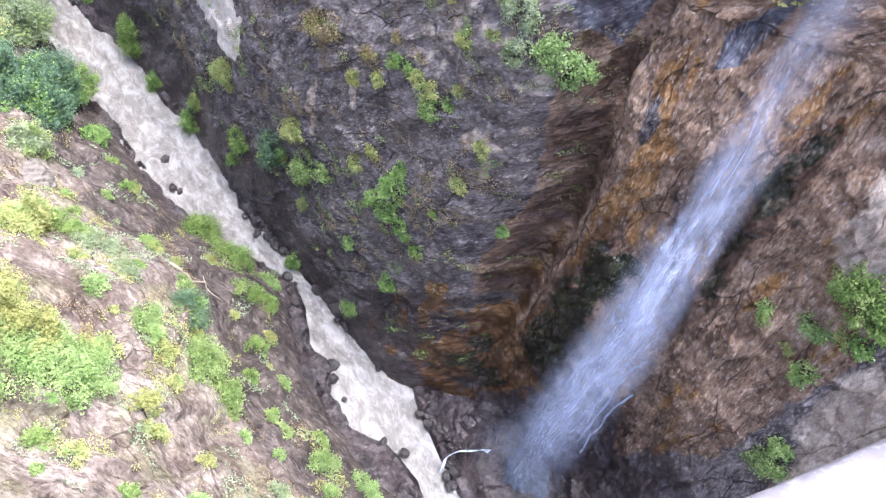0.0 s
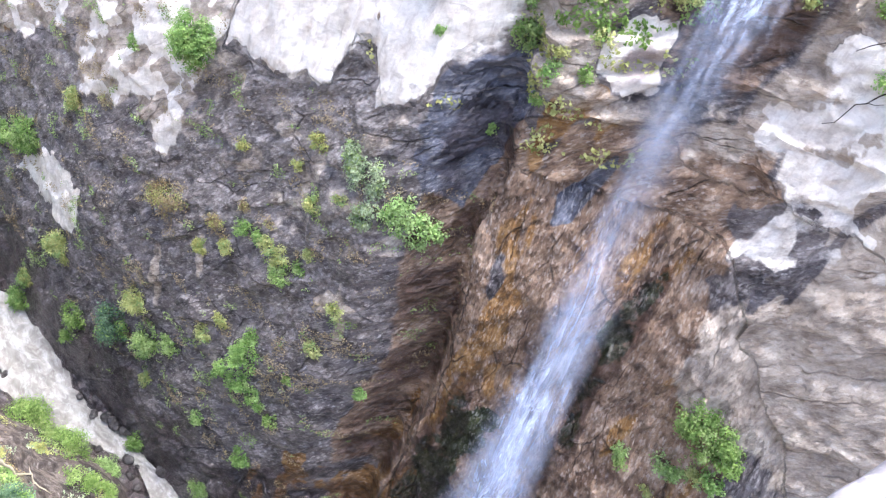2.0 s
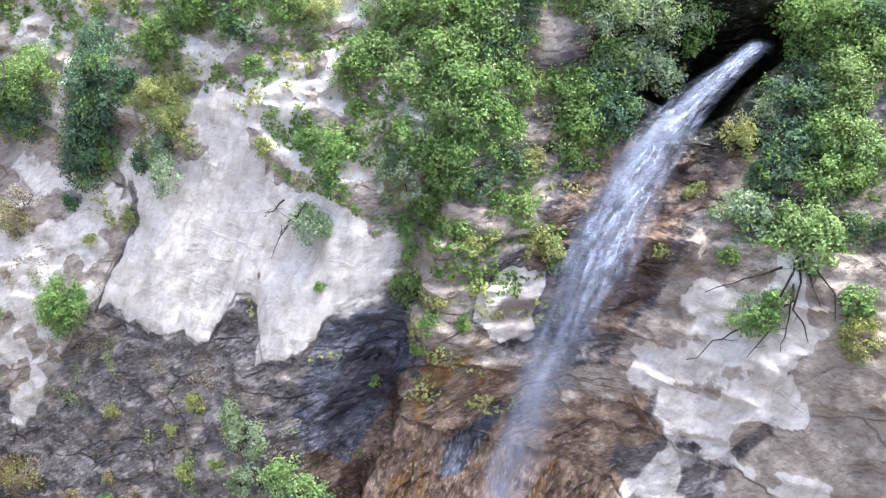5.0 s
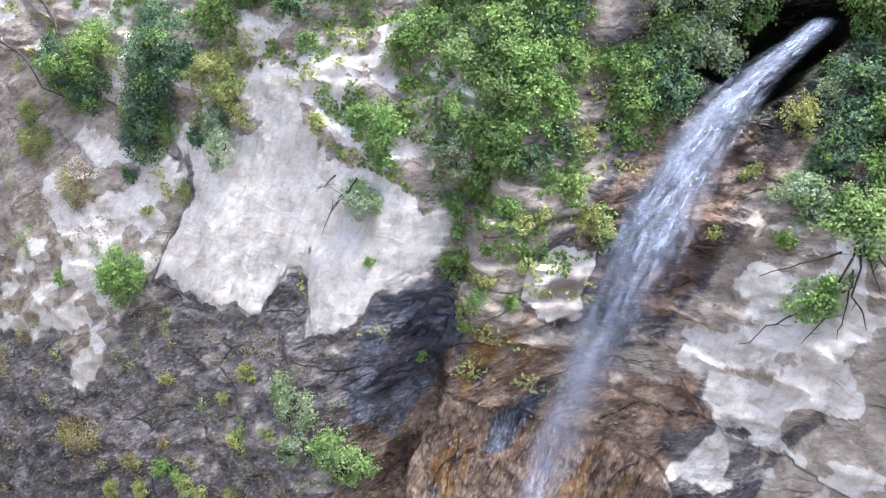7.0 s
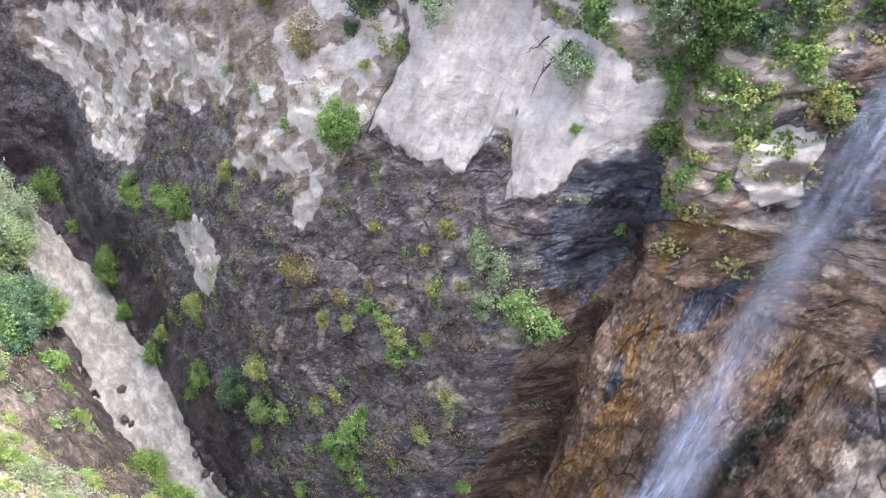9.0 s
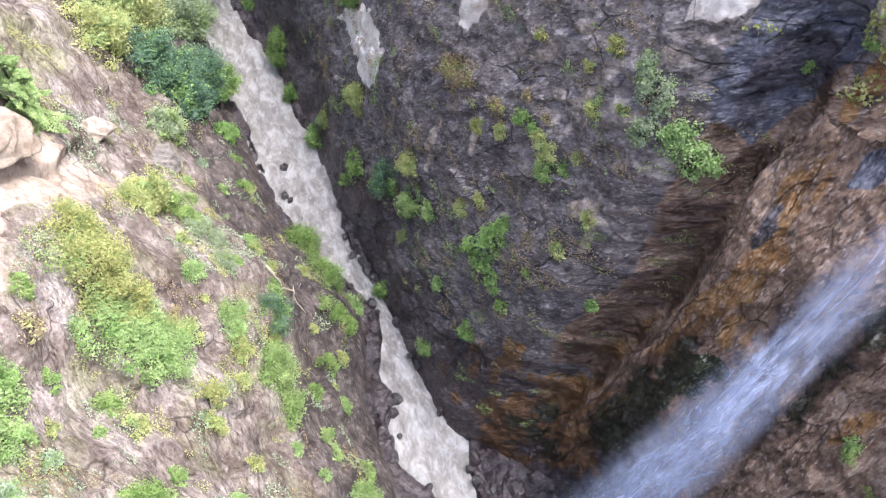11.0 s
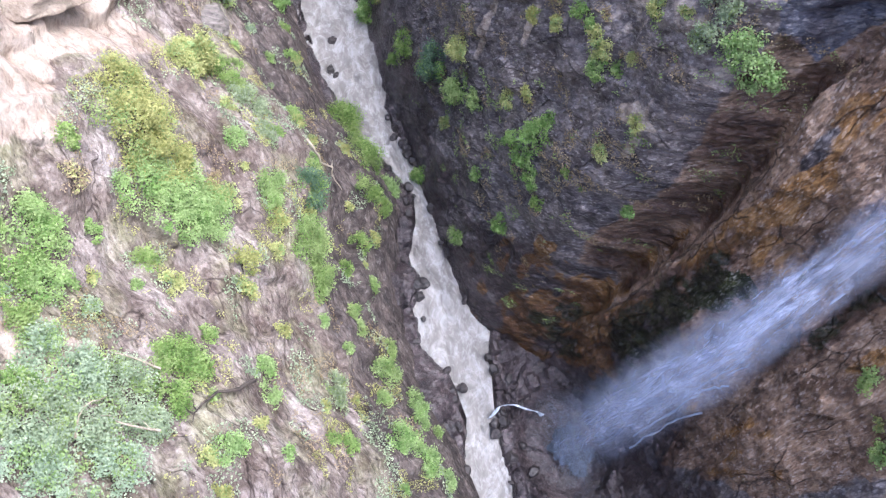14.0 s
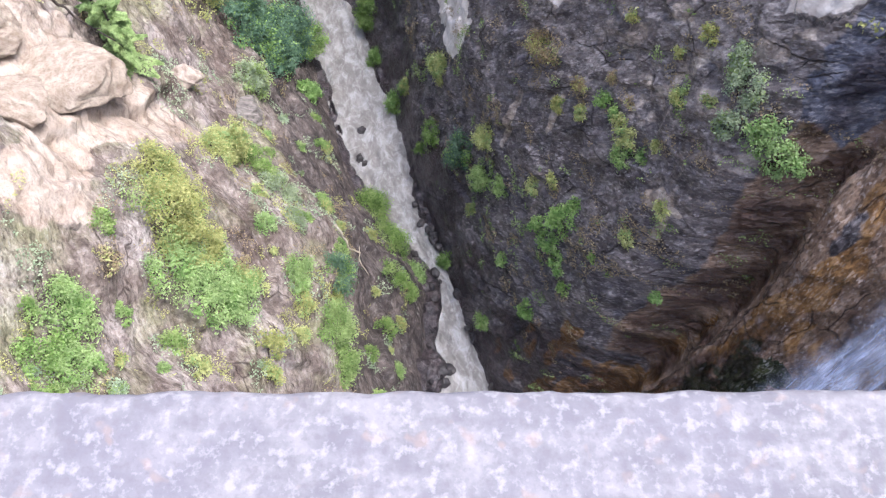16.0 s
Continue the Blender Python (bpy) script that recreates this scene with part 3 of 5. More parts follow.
def rock_grain(u, z):
    """Along and across the layering: it dips on the dark face, stands on the buttress and lies flatter at the top."""
    v = u + 0.8 * fbm(u / 2.0, z / 2.0, 3, 431)
    h = z + 0.8 * fbm(u / 2.0, z / 2.0, 3, 437)
    wob = 0.5 * fbm(u / 3.0, z / 3.0, 3, 441)
    cu = 8.4 + 0.16 * np.clip(z - 18, 0, 20)
    stand, flat = sstep(0.25, -0.25, v - cu + 0.3) * sstep(0.3, -0.3, h - 26.5 + 0.9 * np.clip(2.0 - v, 0, 9)), sstep(-0.4, 0.4, h - 28.5)
    flat = np.maximum(flat, zone(u, z, WHITE_MAIN, soft=1.2))
    a = np.where(stand > 0.5, radians(84), np.where(flat > 0.5, radians(163), radians(141)))
    return u * np.cos(a) + z * np.sin(a) + wob, -u * np.sin(a) + z * np.cos(a) + wob, stand, flat


def rock_relief(u, z):
    """Plates and chips that follow the layering, with open ledges high up."""
    big = 1.0 * fbm(u / 9, z / 7, 3, 11)
    s, q, stand, flat = rock_grain(u, z)
    plates = 0.26 * facets(s / 2.2, q / 1.2, 21, 1.0, 0.1) + 0.12 * facets(s / 0.8, q / 0.42, 31, 1.0, 0.2)
    blocks = 0.42 * facets(s / 2.4, q / 1.4, 51, 1.1, 0.1) + 0.16 * facets(s / 0.9, q / 0.5, 56, 1.0, 0.2)
    shelf = 0.36 * facets(s / 2.2, q / 1.1, 61, 1.0, 0.1) + 0.14 * facets(s / 0.8, q / 0.4, 66, 1.0, 0.2)
    ledges = 0.55 * beds(z + 0.3 * u, u, 1.35, 301) + 0.3 * beds(z + 0.33 * u, u, 0.5, 311)
    ledges = ledges * (0.25 + 0.75 * np.maximum(sstep(3, 6, u), sstep(32.5, 34, z)))
    rough = blocks * stand + (1 - stand) * ((shelf + ledges) * flat + (plates + 0.12 * ledges) * (1 - flat))
    return (big + rough + 0.10 * fbm(u / 0.6, z / 0.5, 3, 41)) * (0.35 + 0.65 * sstep(0.0, 4.0, z))


def build_cliff():
    us = steps([(-14, -6, 0.35), (-6, 26, 0.085), (26, 44, 0.15), (44, 80, 0.4)])
    zs = steps([(-2, 40, 0.085), (40, 44, 0.25), (44, 95, 2.0)])
    u, z = np.meshgrid(us, zs)
    base = plan(u, wall_w(u, z), z)
    calm = zone(u, z, WHITE_MAIN, TAN_RIGHT, soft=0.8)
    d = rock_relief(u, z) * (1 - 0.82 * calm) * (1 - 0.8 * zone(u, z, WHITE_MAIN, soft=0.8)) * np.where(z > 44, 2.0, 1.0)
    d = d + zone(u, z, WHITE_MAIN, soft=0.8) * (0.45 * fbm(u / 2.2, z / 3.0, 4, 95) + 0.16 * fbm(u / 0.5, z / 2.5, 3, 97))
    # fluted slabs beside the gully
    flute = zone(u, z, BLUE, soft=0.6)
    d = d + flute * 0.16 * fbm(u / 0.9 + z / 0.9, (z - 0.9 * u) / 0.5, 4, 77)
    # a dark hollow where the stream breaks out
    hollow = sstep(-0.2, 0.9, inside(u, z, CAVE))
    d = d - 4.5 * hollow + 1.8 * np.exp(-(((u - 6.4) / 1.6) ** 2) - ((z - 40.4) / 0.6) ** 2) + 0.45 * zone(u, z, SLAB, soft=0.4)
    d = d - 0.35 * zone(u, z, GROOVE, soft=0.3) - 0.3 * zone(u, z, DARK_WEDGE, soft=0.25)
    pts = base + facing(base, 1) * d[..., None]
    wu = u + 0.55 * fbm(u / 1.2, z / 1.6, 5, 51)
    wz = z + 0.75 * fbm(u / 0.6, z / 3.0, 5, 61) + 0.45 * fbm(u / 2, z / 2, 4, 63)
    gs, gq, stand, flat = rock_grain(u, z)
    mott = np.clip(0.55 + 1.7 * fbm(gs / 1.6, gq / 1.0, 5, 71), 0, 1)
    white = np.maximum.reduce([
        zone(wu, wz, WHITE_MAIN, WHITE_SMALL, WHITE_TRI),
        0.8 * zone(wu, wz, PALE_RIGHT, soft=0.3) * sstep(0.35, 0.9, mott),
        zone(wu, wz, PALE_LEFT, PALE_UPPER, PALE_FAR, PALE_RIGHT2, soft=0.6) * sstep(0.12, 0.5, mott),
        zone(wu, wz, PALE_RIGHT3) * 0.7,
        0.8 * sstep(27, 30, wz) * sstep(10, 13, u) * sstep(0.5, 0.75, mott),
        0.7 * sstep(25, 30, wz) * sstep(4, 1, u) * sstep(0.55, 0.8, mott),
    ])
    brown = zone(wu, wz, BROWN, BROWN_UP, soft=0.8)
    ochre = zone(wu, wz, OCHRE_UP, OCHRE_LOW, OCHRE_BASE, soft=0.5) * np.clip(0.75 + 1.5 * fbm(u / 1.0, z / 3.0, 4, 81), 0, 1)
    ochre = np.maximum(ochre, zone(wu, wz, RUST, soft=1.0) * np.clip(0.15 + 1.4 * fbm(u / 0.9, z / 1.2, 5, 83), 0, 0.7))
    ochre = np.maximum(ochre, zone(wu, wz, BROWN, soft=0.8) * np.clip(0.12 + 1.3 * fbm(gs / 3.0, gq / 0.7, 5, 85), 0, 0.7))
    blue = np.maximum(zone(wu, wz, BLUE, soft=0.4), 0.8 * zone(u, z, DARK_WEDGE, soft=0.2))
    moss_and_shade = zone(wu, wz, MOSS, MOSS2, soft=0.6) * np.clip(0.6 + 1.5 * fbm(u / 1, z / 1, 4, 91), 0, 1)
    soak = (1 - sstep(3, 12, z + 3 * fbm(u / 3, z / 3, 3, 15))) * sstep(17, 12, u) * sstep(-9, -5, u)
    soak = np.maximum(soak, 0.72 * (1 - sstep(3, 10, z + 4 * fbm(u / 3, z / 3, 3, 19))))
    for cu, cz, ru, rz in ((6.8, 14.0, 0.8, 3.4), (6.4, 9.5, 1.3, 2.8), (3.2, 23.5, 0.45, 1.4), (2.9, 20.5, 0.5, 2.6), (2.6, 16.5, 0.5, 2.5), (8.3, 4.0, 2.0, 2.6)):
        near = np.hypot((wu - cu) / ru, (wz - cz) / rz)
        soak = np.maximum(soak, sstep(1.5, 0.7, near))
        moss_and_shade = np.maximum(moss_and_shade, 0.55 * sstep(1.2, 0.6, near) * sstep(0.35, 0.6, mott))
    for cu, cz, ru, rz in ((37.4, 17.2, 0.9, 0.9), (40.0, 16.2, 0.7, 1.2), (24.6, 21.6, 0.8, 0.5), (26.5, 20.6, 0.5, 0.6), (15.8, 28.6, 0.1, 0.12)):  # rusty spots
        near = sstep(1.3, 0.6, np.hypot((wu - cu) / ru, (wz - cz) / rz))
        ochre, white = np.maximum(ochre, near), white * (1 - near)
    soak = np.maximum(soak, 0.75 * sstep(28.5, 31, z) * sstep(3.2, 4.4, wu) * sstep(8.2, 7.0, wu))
    high = sstep(34.5, 38, z + 2 * fbm(u / 4, z / 4, 3, 17))
    # inside the hollow this dark tone is cave shade put into the colour
    moss_and_shade = np.maximum(np.maximum(moss_and_shade, 0.75 * high * (1 - white)), 0.5 * hollow) * (1 - zone(u, z, SLAB))
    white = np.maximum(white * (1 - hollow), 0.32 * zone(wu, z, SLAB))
    tan = np.maximum(zone(wu, wz, TAN_RIGHT, TAN_RIGHT0, soft=1.0), 0.85 * sstep(26.5, 31, wz) * (1 - white))
    tan = np.maximum(tan, zone(wu, wz, PALE_LEFT, PALE_UPPER, PALE_FAR, PALE_RIGHT, soft=0.8))
    tan = np.maximum(tan, sstep(2.5, -0.5, wu) * sstep(19, 23, wz))
    tan = np.maximum(tan, 0.75 * sstep(17, 23, wz) * sstep(24, 30, u))
    tan = np.maximum(tan, 0.47 * sstep(0.45, 0.85, mott) * sstep(11, 21, wz) * sstep(9, 12, u))
    for cu, cz, ru, rz in ((22.4, 12.4, 0.5, 2.4), (12.2, 17.6, 0.35, 2.0), (20.0, 15.0, 0.35, 1.4)):  # dusty streaks
        tan = np.maximum(tan, 0.55 * sstep(1.4, 0.5, np.hypot((u - cu - 0.25 * (z - cz)) / ru, (z - cz) / rz)))
    tan = np.maximum(tan, zone(wu, z, SCAR, soft=0.3))
    tan = np.maximum(tan, 0.36 * sstep(0.35, 0.8, mott) * sstep(12, 19, wz) * sstep(6.5, 4.5, u))
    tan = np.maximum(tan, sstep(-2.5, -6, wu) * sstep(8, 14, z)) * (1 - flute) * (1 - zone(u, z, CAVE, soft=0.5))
    spring = sstep(10.5, 9.0, wu) * sstep(33.5, 35.5, wz)
    tan, brown, white = tan * (1 - 0.5 * spring), np.maximum(brown, 0.5 * spring), white * (1 - 0.6 * spring)
    drench = sstep(28.5, 31, z) * sstep(3.2, 4.4, wu) * sstep(8.6, 7.2, wu)
    tan, brown = tan * (1 - 0.75 * drench), np.maximum(brown, 0.55 * drench)
    # over CAVE the dark blue stands for black wet rock and painted cave shade
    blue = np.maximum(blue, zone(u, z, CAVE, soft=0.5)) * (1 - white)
    brown = np.maximum(brown, zone(wu, z, SCAR, soft=0.3))
    slab = zone(wu, wz, GREY_SLAB, soft=0.3)
    groove = zone(u, z, GROOVE, soft=0.25)
    tan, brown = tan * (1 - np.maximum(slab, 0.8 * groove)), np.maximum(brown * (1 - slab), 0.4 * groove)
    tan = tan * (1 - zone(u, z, DARK_WEDGE, soft=0.2))
    seep = u - (8.4 + 0.16 * np.clip(z - 18, 0, 20)) + 0.6 * fbm(u / 2, z / 2, 3, 87)
    gully = sstep(2.6, 1.4, seep) * sstep(-2.2, -0.8, seep) * sstep(7, 11, z) * sstep(29, 26, z)
    brown = np.maximum(brown, gully)
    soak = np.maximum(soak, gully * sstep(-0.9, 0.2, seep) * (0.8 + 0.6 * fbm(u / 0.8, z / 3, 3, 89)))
    dust = np.clip(sstep(12, 25, z + 0.5 * np.clip(u - 18, 0, 20)) * sstep(10.5, 15, u) * (0.75 + 1.6 * fbm(u / 4, z / 3, 4, 99)), 0, 1)
    bed_dark, bed_stand, bed_flat = bedded(pts, (-0.78, 0.21, 0.63), (0.3, 1.0, -0.2)), bedded(pts, (0.1, 0.34, 0.99), (0.4, 1.0, 0.0)), bedded(pts, (-0.95, 0.2, 0.29), (0.0, 1.0, 0.2))
    lie = np.where(stand[..., None] > 0.5, bed_stand, np.where(flat[..., None] > 0.5, bed_flat, bed_dark)) + 0.25 * np.stack([fbm(u / 3, z / 3, 2, 441)] * 3, -1)
    ob = grid_mesh("cliff_wall", pts, np.stack([u, z], -1), ROCK, np.stack([white, brown * (1 - white), ochre * (1 - white)], -1), np.stack([blue, moss_and_shade, tan], -1), np.stack([soak * (0.72 + 0.6 * (mott - 0.5)), dust, soak], -1), lie)
    crisp(ob, 34)
    return tagged(ob, "dark layered gneiss cliff with white bleached patches and ochre seeps", "cliff", kind="structure")


cliff = build_cliff()


# ---------------------------------------------------------------- the opposite slope
def bank_grain(u, z):
    wob = 0.6 * fbm(u / 3.0, z / 3.0, 3, 465)
    return u * math.cos(radians(22)) + z * math.sin(radians(22)) + wob, -u * math.sin(radians(22)) + z * math.cos(radians(22)) + wob


def bank_relief(u, z):
    big = 1.3 * fbm(u / 6, z / 5, 3, 111)
    s, q = bank_grain(u, z)
    wob = 0.35 * fbm(u / 3, z / 3, 3, 105)
    rough = 0.45 * facets(s / 2.4, q / 1.3, 121, 1.0, 0.1) + 0.16 * facets(s / 0.9, q / 0.5, 131, 1.0, 0.2)
    rough = rough + 0.4 * beds(q, s, 1.3, 321)
    shelf = sstep(-0.12, 0.25, inside(u + 2 * wob, z + 2 * wob, LEDGE)) * (1.3 + 0.4 * facets(s / 2.4, q / 1.4, 139, 0.7, 0.08)) * 0.4
    return (big + rough + 0.10 * fbm(u / 0.6, z / 0.5, 3, 141)) * (0.25 + 0.75 * sstep(0.0, 5.0, z)) + shelf


def build_bank():
    us = steps([(-16, 0, 0.35), (0, 34, 0.085), (34, 60, 0.25), (60, 80, 0.6)])
    zs = steps([(-2, 22, 0.085), (22, 34, 0.4), (34, 95, 2.0)])
    u, z = np.meshgrid(us, zs)
    base = plan(u, bank_w(u, z), z)
    pts = base + facing(base, -1) * bank_relief(u, z)[..., None]
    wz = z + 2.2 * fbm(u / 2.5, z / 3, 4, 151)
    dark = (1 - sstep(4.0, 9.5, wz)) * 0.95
    pale = zone(u + 1.5 * fbm(u / 2, z / 2, 4, 161), wz, PALE_TOP, soft=0.7)
    pale = np.maximum(pale, 0.8 * zone(u + fbm(u / 1.5, z / 1.5, 4, 171), wz, BARE_BANK, soft=0.6))
    lie = bedded(pts, (0.93, -0.25, 0.375), (0.0, 1.0, 0.3)) + 0.2 * np.stack([fbm(u / 3, z / 3, 2, 465)] * 3, -1)
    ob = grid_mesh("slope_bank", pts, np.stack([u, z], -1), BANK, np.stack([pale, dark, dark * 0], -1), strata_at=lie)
    crisp(ob, 34)
    return tagged(ob, "pale crumbling rock slope with scrub above the river", "slope", kind="structure")


bank = build_bank()

# ---------------------------------------------------------------- river and its bed
# stations upstream: u, near edge, far edge
RIVER_EDGES = [(-14, 2.4, 5.2), (-2, 3.0, 5.5), (2.5, 3.8, 5.7), (4.5, 4.5, 6.0), (6.2, 5.1, 6.2), (8.0, 5.15, 6.6), (9.6, 4.5, 7.15), (11.2, 3.8, 7.5), (12.8, 4.3, 7.15), (14.6, 5.05, 6.9), (16.6, 5.1, 6.75),
               (18.4, 5.95, 6.75), (20.2, 6.3, 6.72), (22.2, 5.75, 6.8), (24.5, 5.0, 6.35), (26.3, 4.1, 6.2), (28.3, 3.6, 6.3), (30.8, 3.45, 6.8), (33.5, 3.35, 6.9), (37.0, 3.5, 6.6), (41.0, 3.4, 6.8), (45.0, 3.5, 6.1),
               (50.0, 3.5, 5.4), (53.0, 3.5, 4.9), (57.0, 1.9, 4.2), (61.0, 0.6, 2.4), (64.0, -0.2, 0.9), (80.0, -4.5, -3.0)]
EU, EL, ER = (np.array(c, float) for c in zip(*RIVER_EDGES))


def edges(u):
    l, r = np.interp(u, EU, EL), np.interp(u, EU, ER)
    return l + 0.3 * fbm(u / 0.9, u * 0 + 2.0, 4, 201), r + 0.3 * fbm(u / 0.9, u * 0 + 9.0, 4, 211)


def build_bed():
    us, ws = steps([(-16, 30, 0.18), (30, 82, 0.4)]), np.arange(-3, 20, 0.18)
    u, w = np.meshgrid(us, ws)
    w = w + bend(u)
    l, r = edges(u)
    l, r = l - 0.15, r + 0.15
    out = np.maximum(l - w, w - r)
    pool = 2.6 - np.hypot((u - 3.2) * 0.8, w - 9.3)
    z = -0.5 + 0.8 * sstep(-0.15, 0.3, out) + 0.5 * sstep(0.3, 2.0, out) + (0.45 * facets(u / 0.7, w / 0.7, 221, 0.8) + 0.25 * fbm(u / 1.2, w / 1.2, 4, 231)) * sstep(-0.3, 0.2, out)
    z = np.where(pool > 0, np.minimum(z, 0.25 - 0.5 * sstep(0, 0.8, pool)), z)
    one = np.ones(u.shape)
    ob = grid_mesh("ground", plan(u, w, z), np.stack([u, w], -1), ROCK, np.stack([one * 0, one * 0.2, one * 0], -1), np.stack([one * 0, one * 0.33, one * 0], -1), np.stack([one * 1.0, one * 0, one * 0], -1), plan(u, w, z))
    crisp(ob, 30)
    return tagged(ob, "dark wet boulder-strewn rock bed beside the river", "ground", kind="structure")


bed = build_bed()


def build_river():
    us = steps([(-14, 30, 0.12), (30, 80, 0.25)])
    a = np.linspace(-0.25, 1.25, 46)
    u, k = np.meshgrid(us, a)
    l, r = np.interp(u, EU, EL), np.interp(u, EU, ER)
    w = l + (r - l) * k
    rough = 0.6 + 0.7 * sstep(9, 16, u)
    z = rough * (0.34 * fbm(u / 1.3 + 0.4 * w, w / 0.8, 4, 301) + 0.12 * np.abs(fbm(u / 0.5, w / 0.4, 3, 311)))
    ob = grid_mesh("river", plan(u, w, z), np.stack([u, w], -1), RIVER)
    return tagged(ob, "milky grey glacial torrent with choppy standing waves", "river", kind="structure")


river = build_river()

# land far around, to the horizon
far_ground = mesh_object("ground_far", [(x, y, -3.0) for x, y in ((-3000, -3000), (3000, -3000), (3000, 3000), (-3000, 3000))], [(0, 1, 2, 3)], BANK)
tagged(far_ground, "wooded valley floor far around the gorge", "ground", kind="structure")


# ---------------------------------------------------------------- rocks
def boulder(name, at, size, mat, seed, label, group="", parent=None):
    bm = bmesh.new()
    bmesh.ops.create_icosphere(bm, subdivisions=3, radius=1.0)
    rng = np.random.default_rng(seed)
    cuts = [Vector(rng.normal(size=3)).normalized() for _ in range(12)]
    for v in bm.verts:
        p = v.co.copy()
        for c in cuts:
            over = p.dot(c) - 0.72
            if over > 0:
                p -= c * over * 0.9
        p *= 1 + 0.12 * noise.noise(p * 2.5 + Vector((seed, 0, 0)))
        v.co = Vector((p.x * size[0], p.y * size[1], p.z * size[2]))
    me = bpy.data.meshes.new(name)
    bm.to_mesh(me)
    bm.free()
    me.materials.append(mat)
    ob = new(name, me)
    ob.matrix_basis = pose(*at, rng.uniform(-12, 12), rng.uniform(-12, 12), rng.uniform(0, 360))
    return tagged(ob, label, "rock", group)


# the three rocks that break the current
for k, (u, w, s) in enumerate(((32.9, 4.5, 0.42), (30.7, 3.75, 0.40), (30.2, 4.0, 0.28), (27.9, 3.75, 0.34))):
    boulder("river_rock", plan(u, w, 0.12), (s, s * 0.8, s * 0.7), DARK_STONE, 400 + k, "dark wet rock breaking the river surface", "rocks in the river")
rng = np.random.default_rng(7)
for k in range(110):
    u = rng.uniform(-2, 27)
    l, r = edges(np.array(u))
    side = rng.random() < 0.35
    w = l - rng.uniform(0.0, 0.7) if side else r + abs(rng.normal(0, 0.9 if u > 12 else 1.8))
    if np.hypot((u - 3.2) * 0.8, w - 9.3) < 2.0:
        continue
    s = rng.uniform(0.14, 0.5)
    boulder("river_boulder", plan(u, w, 0.25), (s, s * rng.uniform(0.6, 0.95), s * rng.uniform(0.5, 0.8)), DARK_STONE, 500 + k, "dark wet boulder at the water's edge", "boulders along the river")

# ---------------------------------------------------------------- the fall
FALL = [
    (4.72, 28.31, 39.45), (5.16, 26.95, 38.6), (5.55, 25.9, 37.8), (5.80, 24.6, 36.6), (5.84, 23.3, 35.2), (5.70, 21.9, 33.6), (5.5, 20.8, 31.9), (5.40, 19.9, 29.9),
    (5.3, 18.8, 27.4), (4.85, 18.1, 25.4), (4.45, 17.2, 23.4), (4.06, 15.93, 20.4), (3.63, 14.84, 17.8), (3.3, 13.67, 14.4), (3.2, 12.1, 9.8), (3.2, 10.5, 2.0), (2.95, 9.9, 0.1),
]
FALL_HALF = [0.4, 0.5, 0.68, 0.95, 1.1, 1.3, 1.3, 1.15, 0.95, 1.2, 1.3, 1.25, 1.4, 1.6, 1.7, 2.2, 2.8]


def fall_line(n):
    """Centre, half width and run of the fall in n even steps."""
    p = np.array(FALL)
    run = np.concatenate([[0], np.cumsum(np.linalg.norm(np.diff(p, axis=0), axis=1))])
    s = np.linspace(0, run[-1], n)
    c = np.stack([np.interp(s, run, p[:, k]) for k in range(3)], 1)
    h = np.interp(s, run, FALL_HALF)
    ker = np.ones(n // 9 | 1) / (n // 9 | 1)
    pad = len(ker) // 2
    for k in range(3):
        c[:, k] = np.convolve(np.pad(c[:, k], pad, mode="reflect", reflect_type="odd"), ker, "same")[pad:-pad]
    return c, h, s


waterfall = new("waterfall")
tagged(waterfall, "tall white waterfall fanning out down the cliff", "waterfall")
VEILS = [veil_material("falling_water_threads", 1.9, 2.5, 0.18), veil_material("falling_water_mist", 0.7, 0.8, 0.6), veil_material("falling_water_strands", 1.9, 5.0, 0.0, 1.5)]


def veil(name, mat, widen, lift, seed, first=0.0, last=1.0, dense=1.0):
    c, h, s = fall_line(260)
    keep = (s >= first * s[-1]) & (s <= last * s[-1])
    c, h, s = c[keep], h[keep], s[keep]
    a = np.linspace(-1, 1, 33)
    side = np.array([1.0, 0.0, 0.0])  # along the cliff
    A, S = np.meshgrid(a, s)
    bulge = lift + 0.35 * np.sqrt(np.clip(1 - A * A, 0, 1)) + 0.25 * fbm(A * 2 + seed, S / 3, 3, seed)
    u = c[:, 0][:, None] + A * h[:, None] * widen + 0.25 * fbm(A * 0 + seed, S / 4, 3, seed + 9)
    w = c[:, 1][:, None] - bulge
    z = c[:, 2][:, None] + 0 * A
    k = 0.22 + 0.80 * sstep(0.36, 0.56, S / 46.0) + 0.10 * sstep(0.27, 0.14, S / 46.0)
    edge = (1 - np.abs(A) ** 1.6) * k * dense
    edge = edge * sstep(s[0] - 0.1, s[0] + (0.5 if first == 0 else 5.0), S) * (0.3 * sstep(s[-1] + 0.1, s[-1] - 1.5, S) + 0.7 * sstep(s[-1] - 1.0, s[-1] - 8.0, S)) * (sstep(s[-1], s[-1] - 4.0, S) if last < 0.5 else 1.0)
    ob = grid_mesh(name, plan(u, w, z), np.stack([A * h[:, None] + seed * 3.1, S], -1), mat, np.stack([edge] * 3, -1))
    return adopt(ob, waterfall)


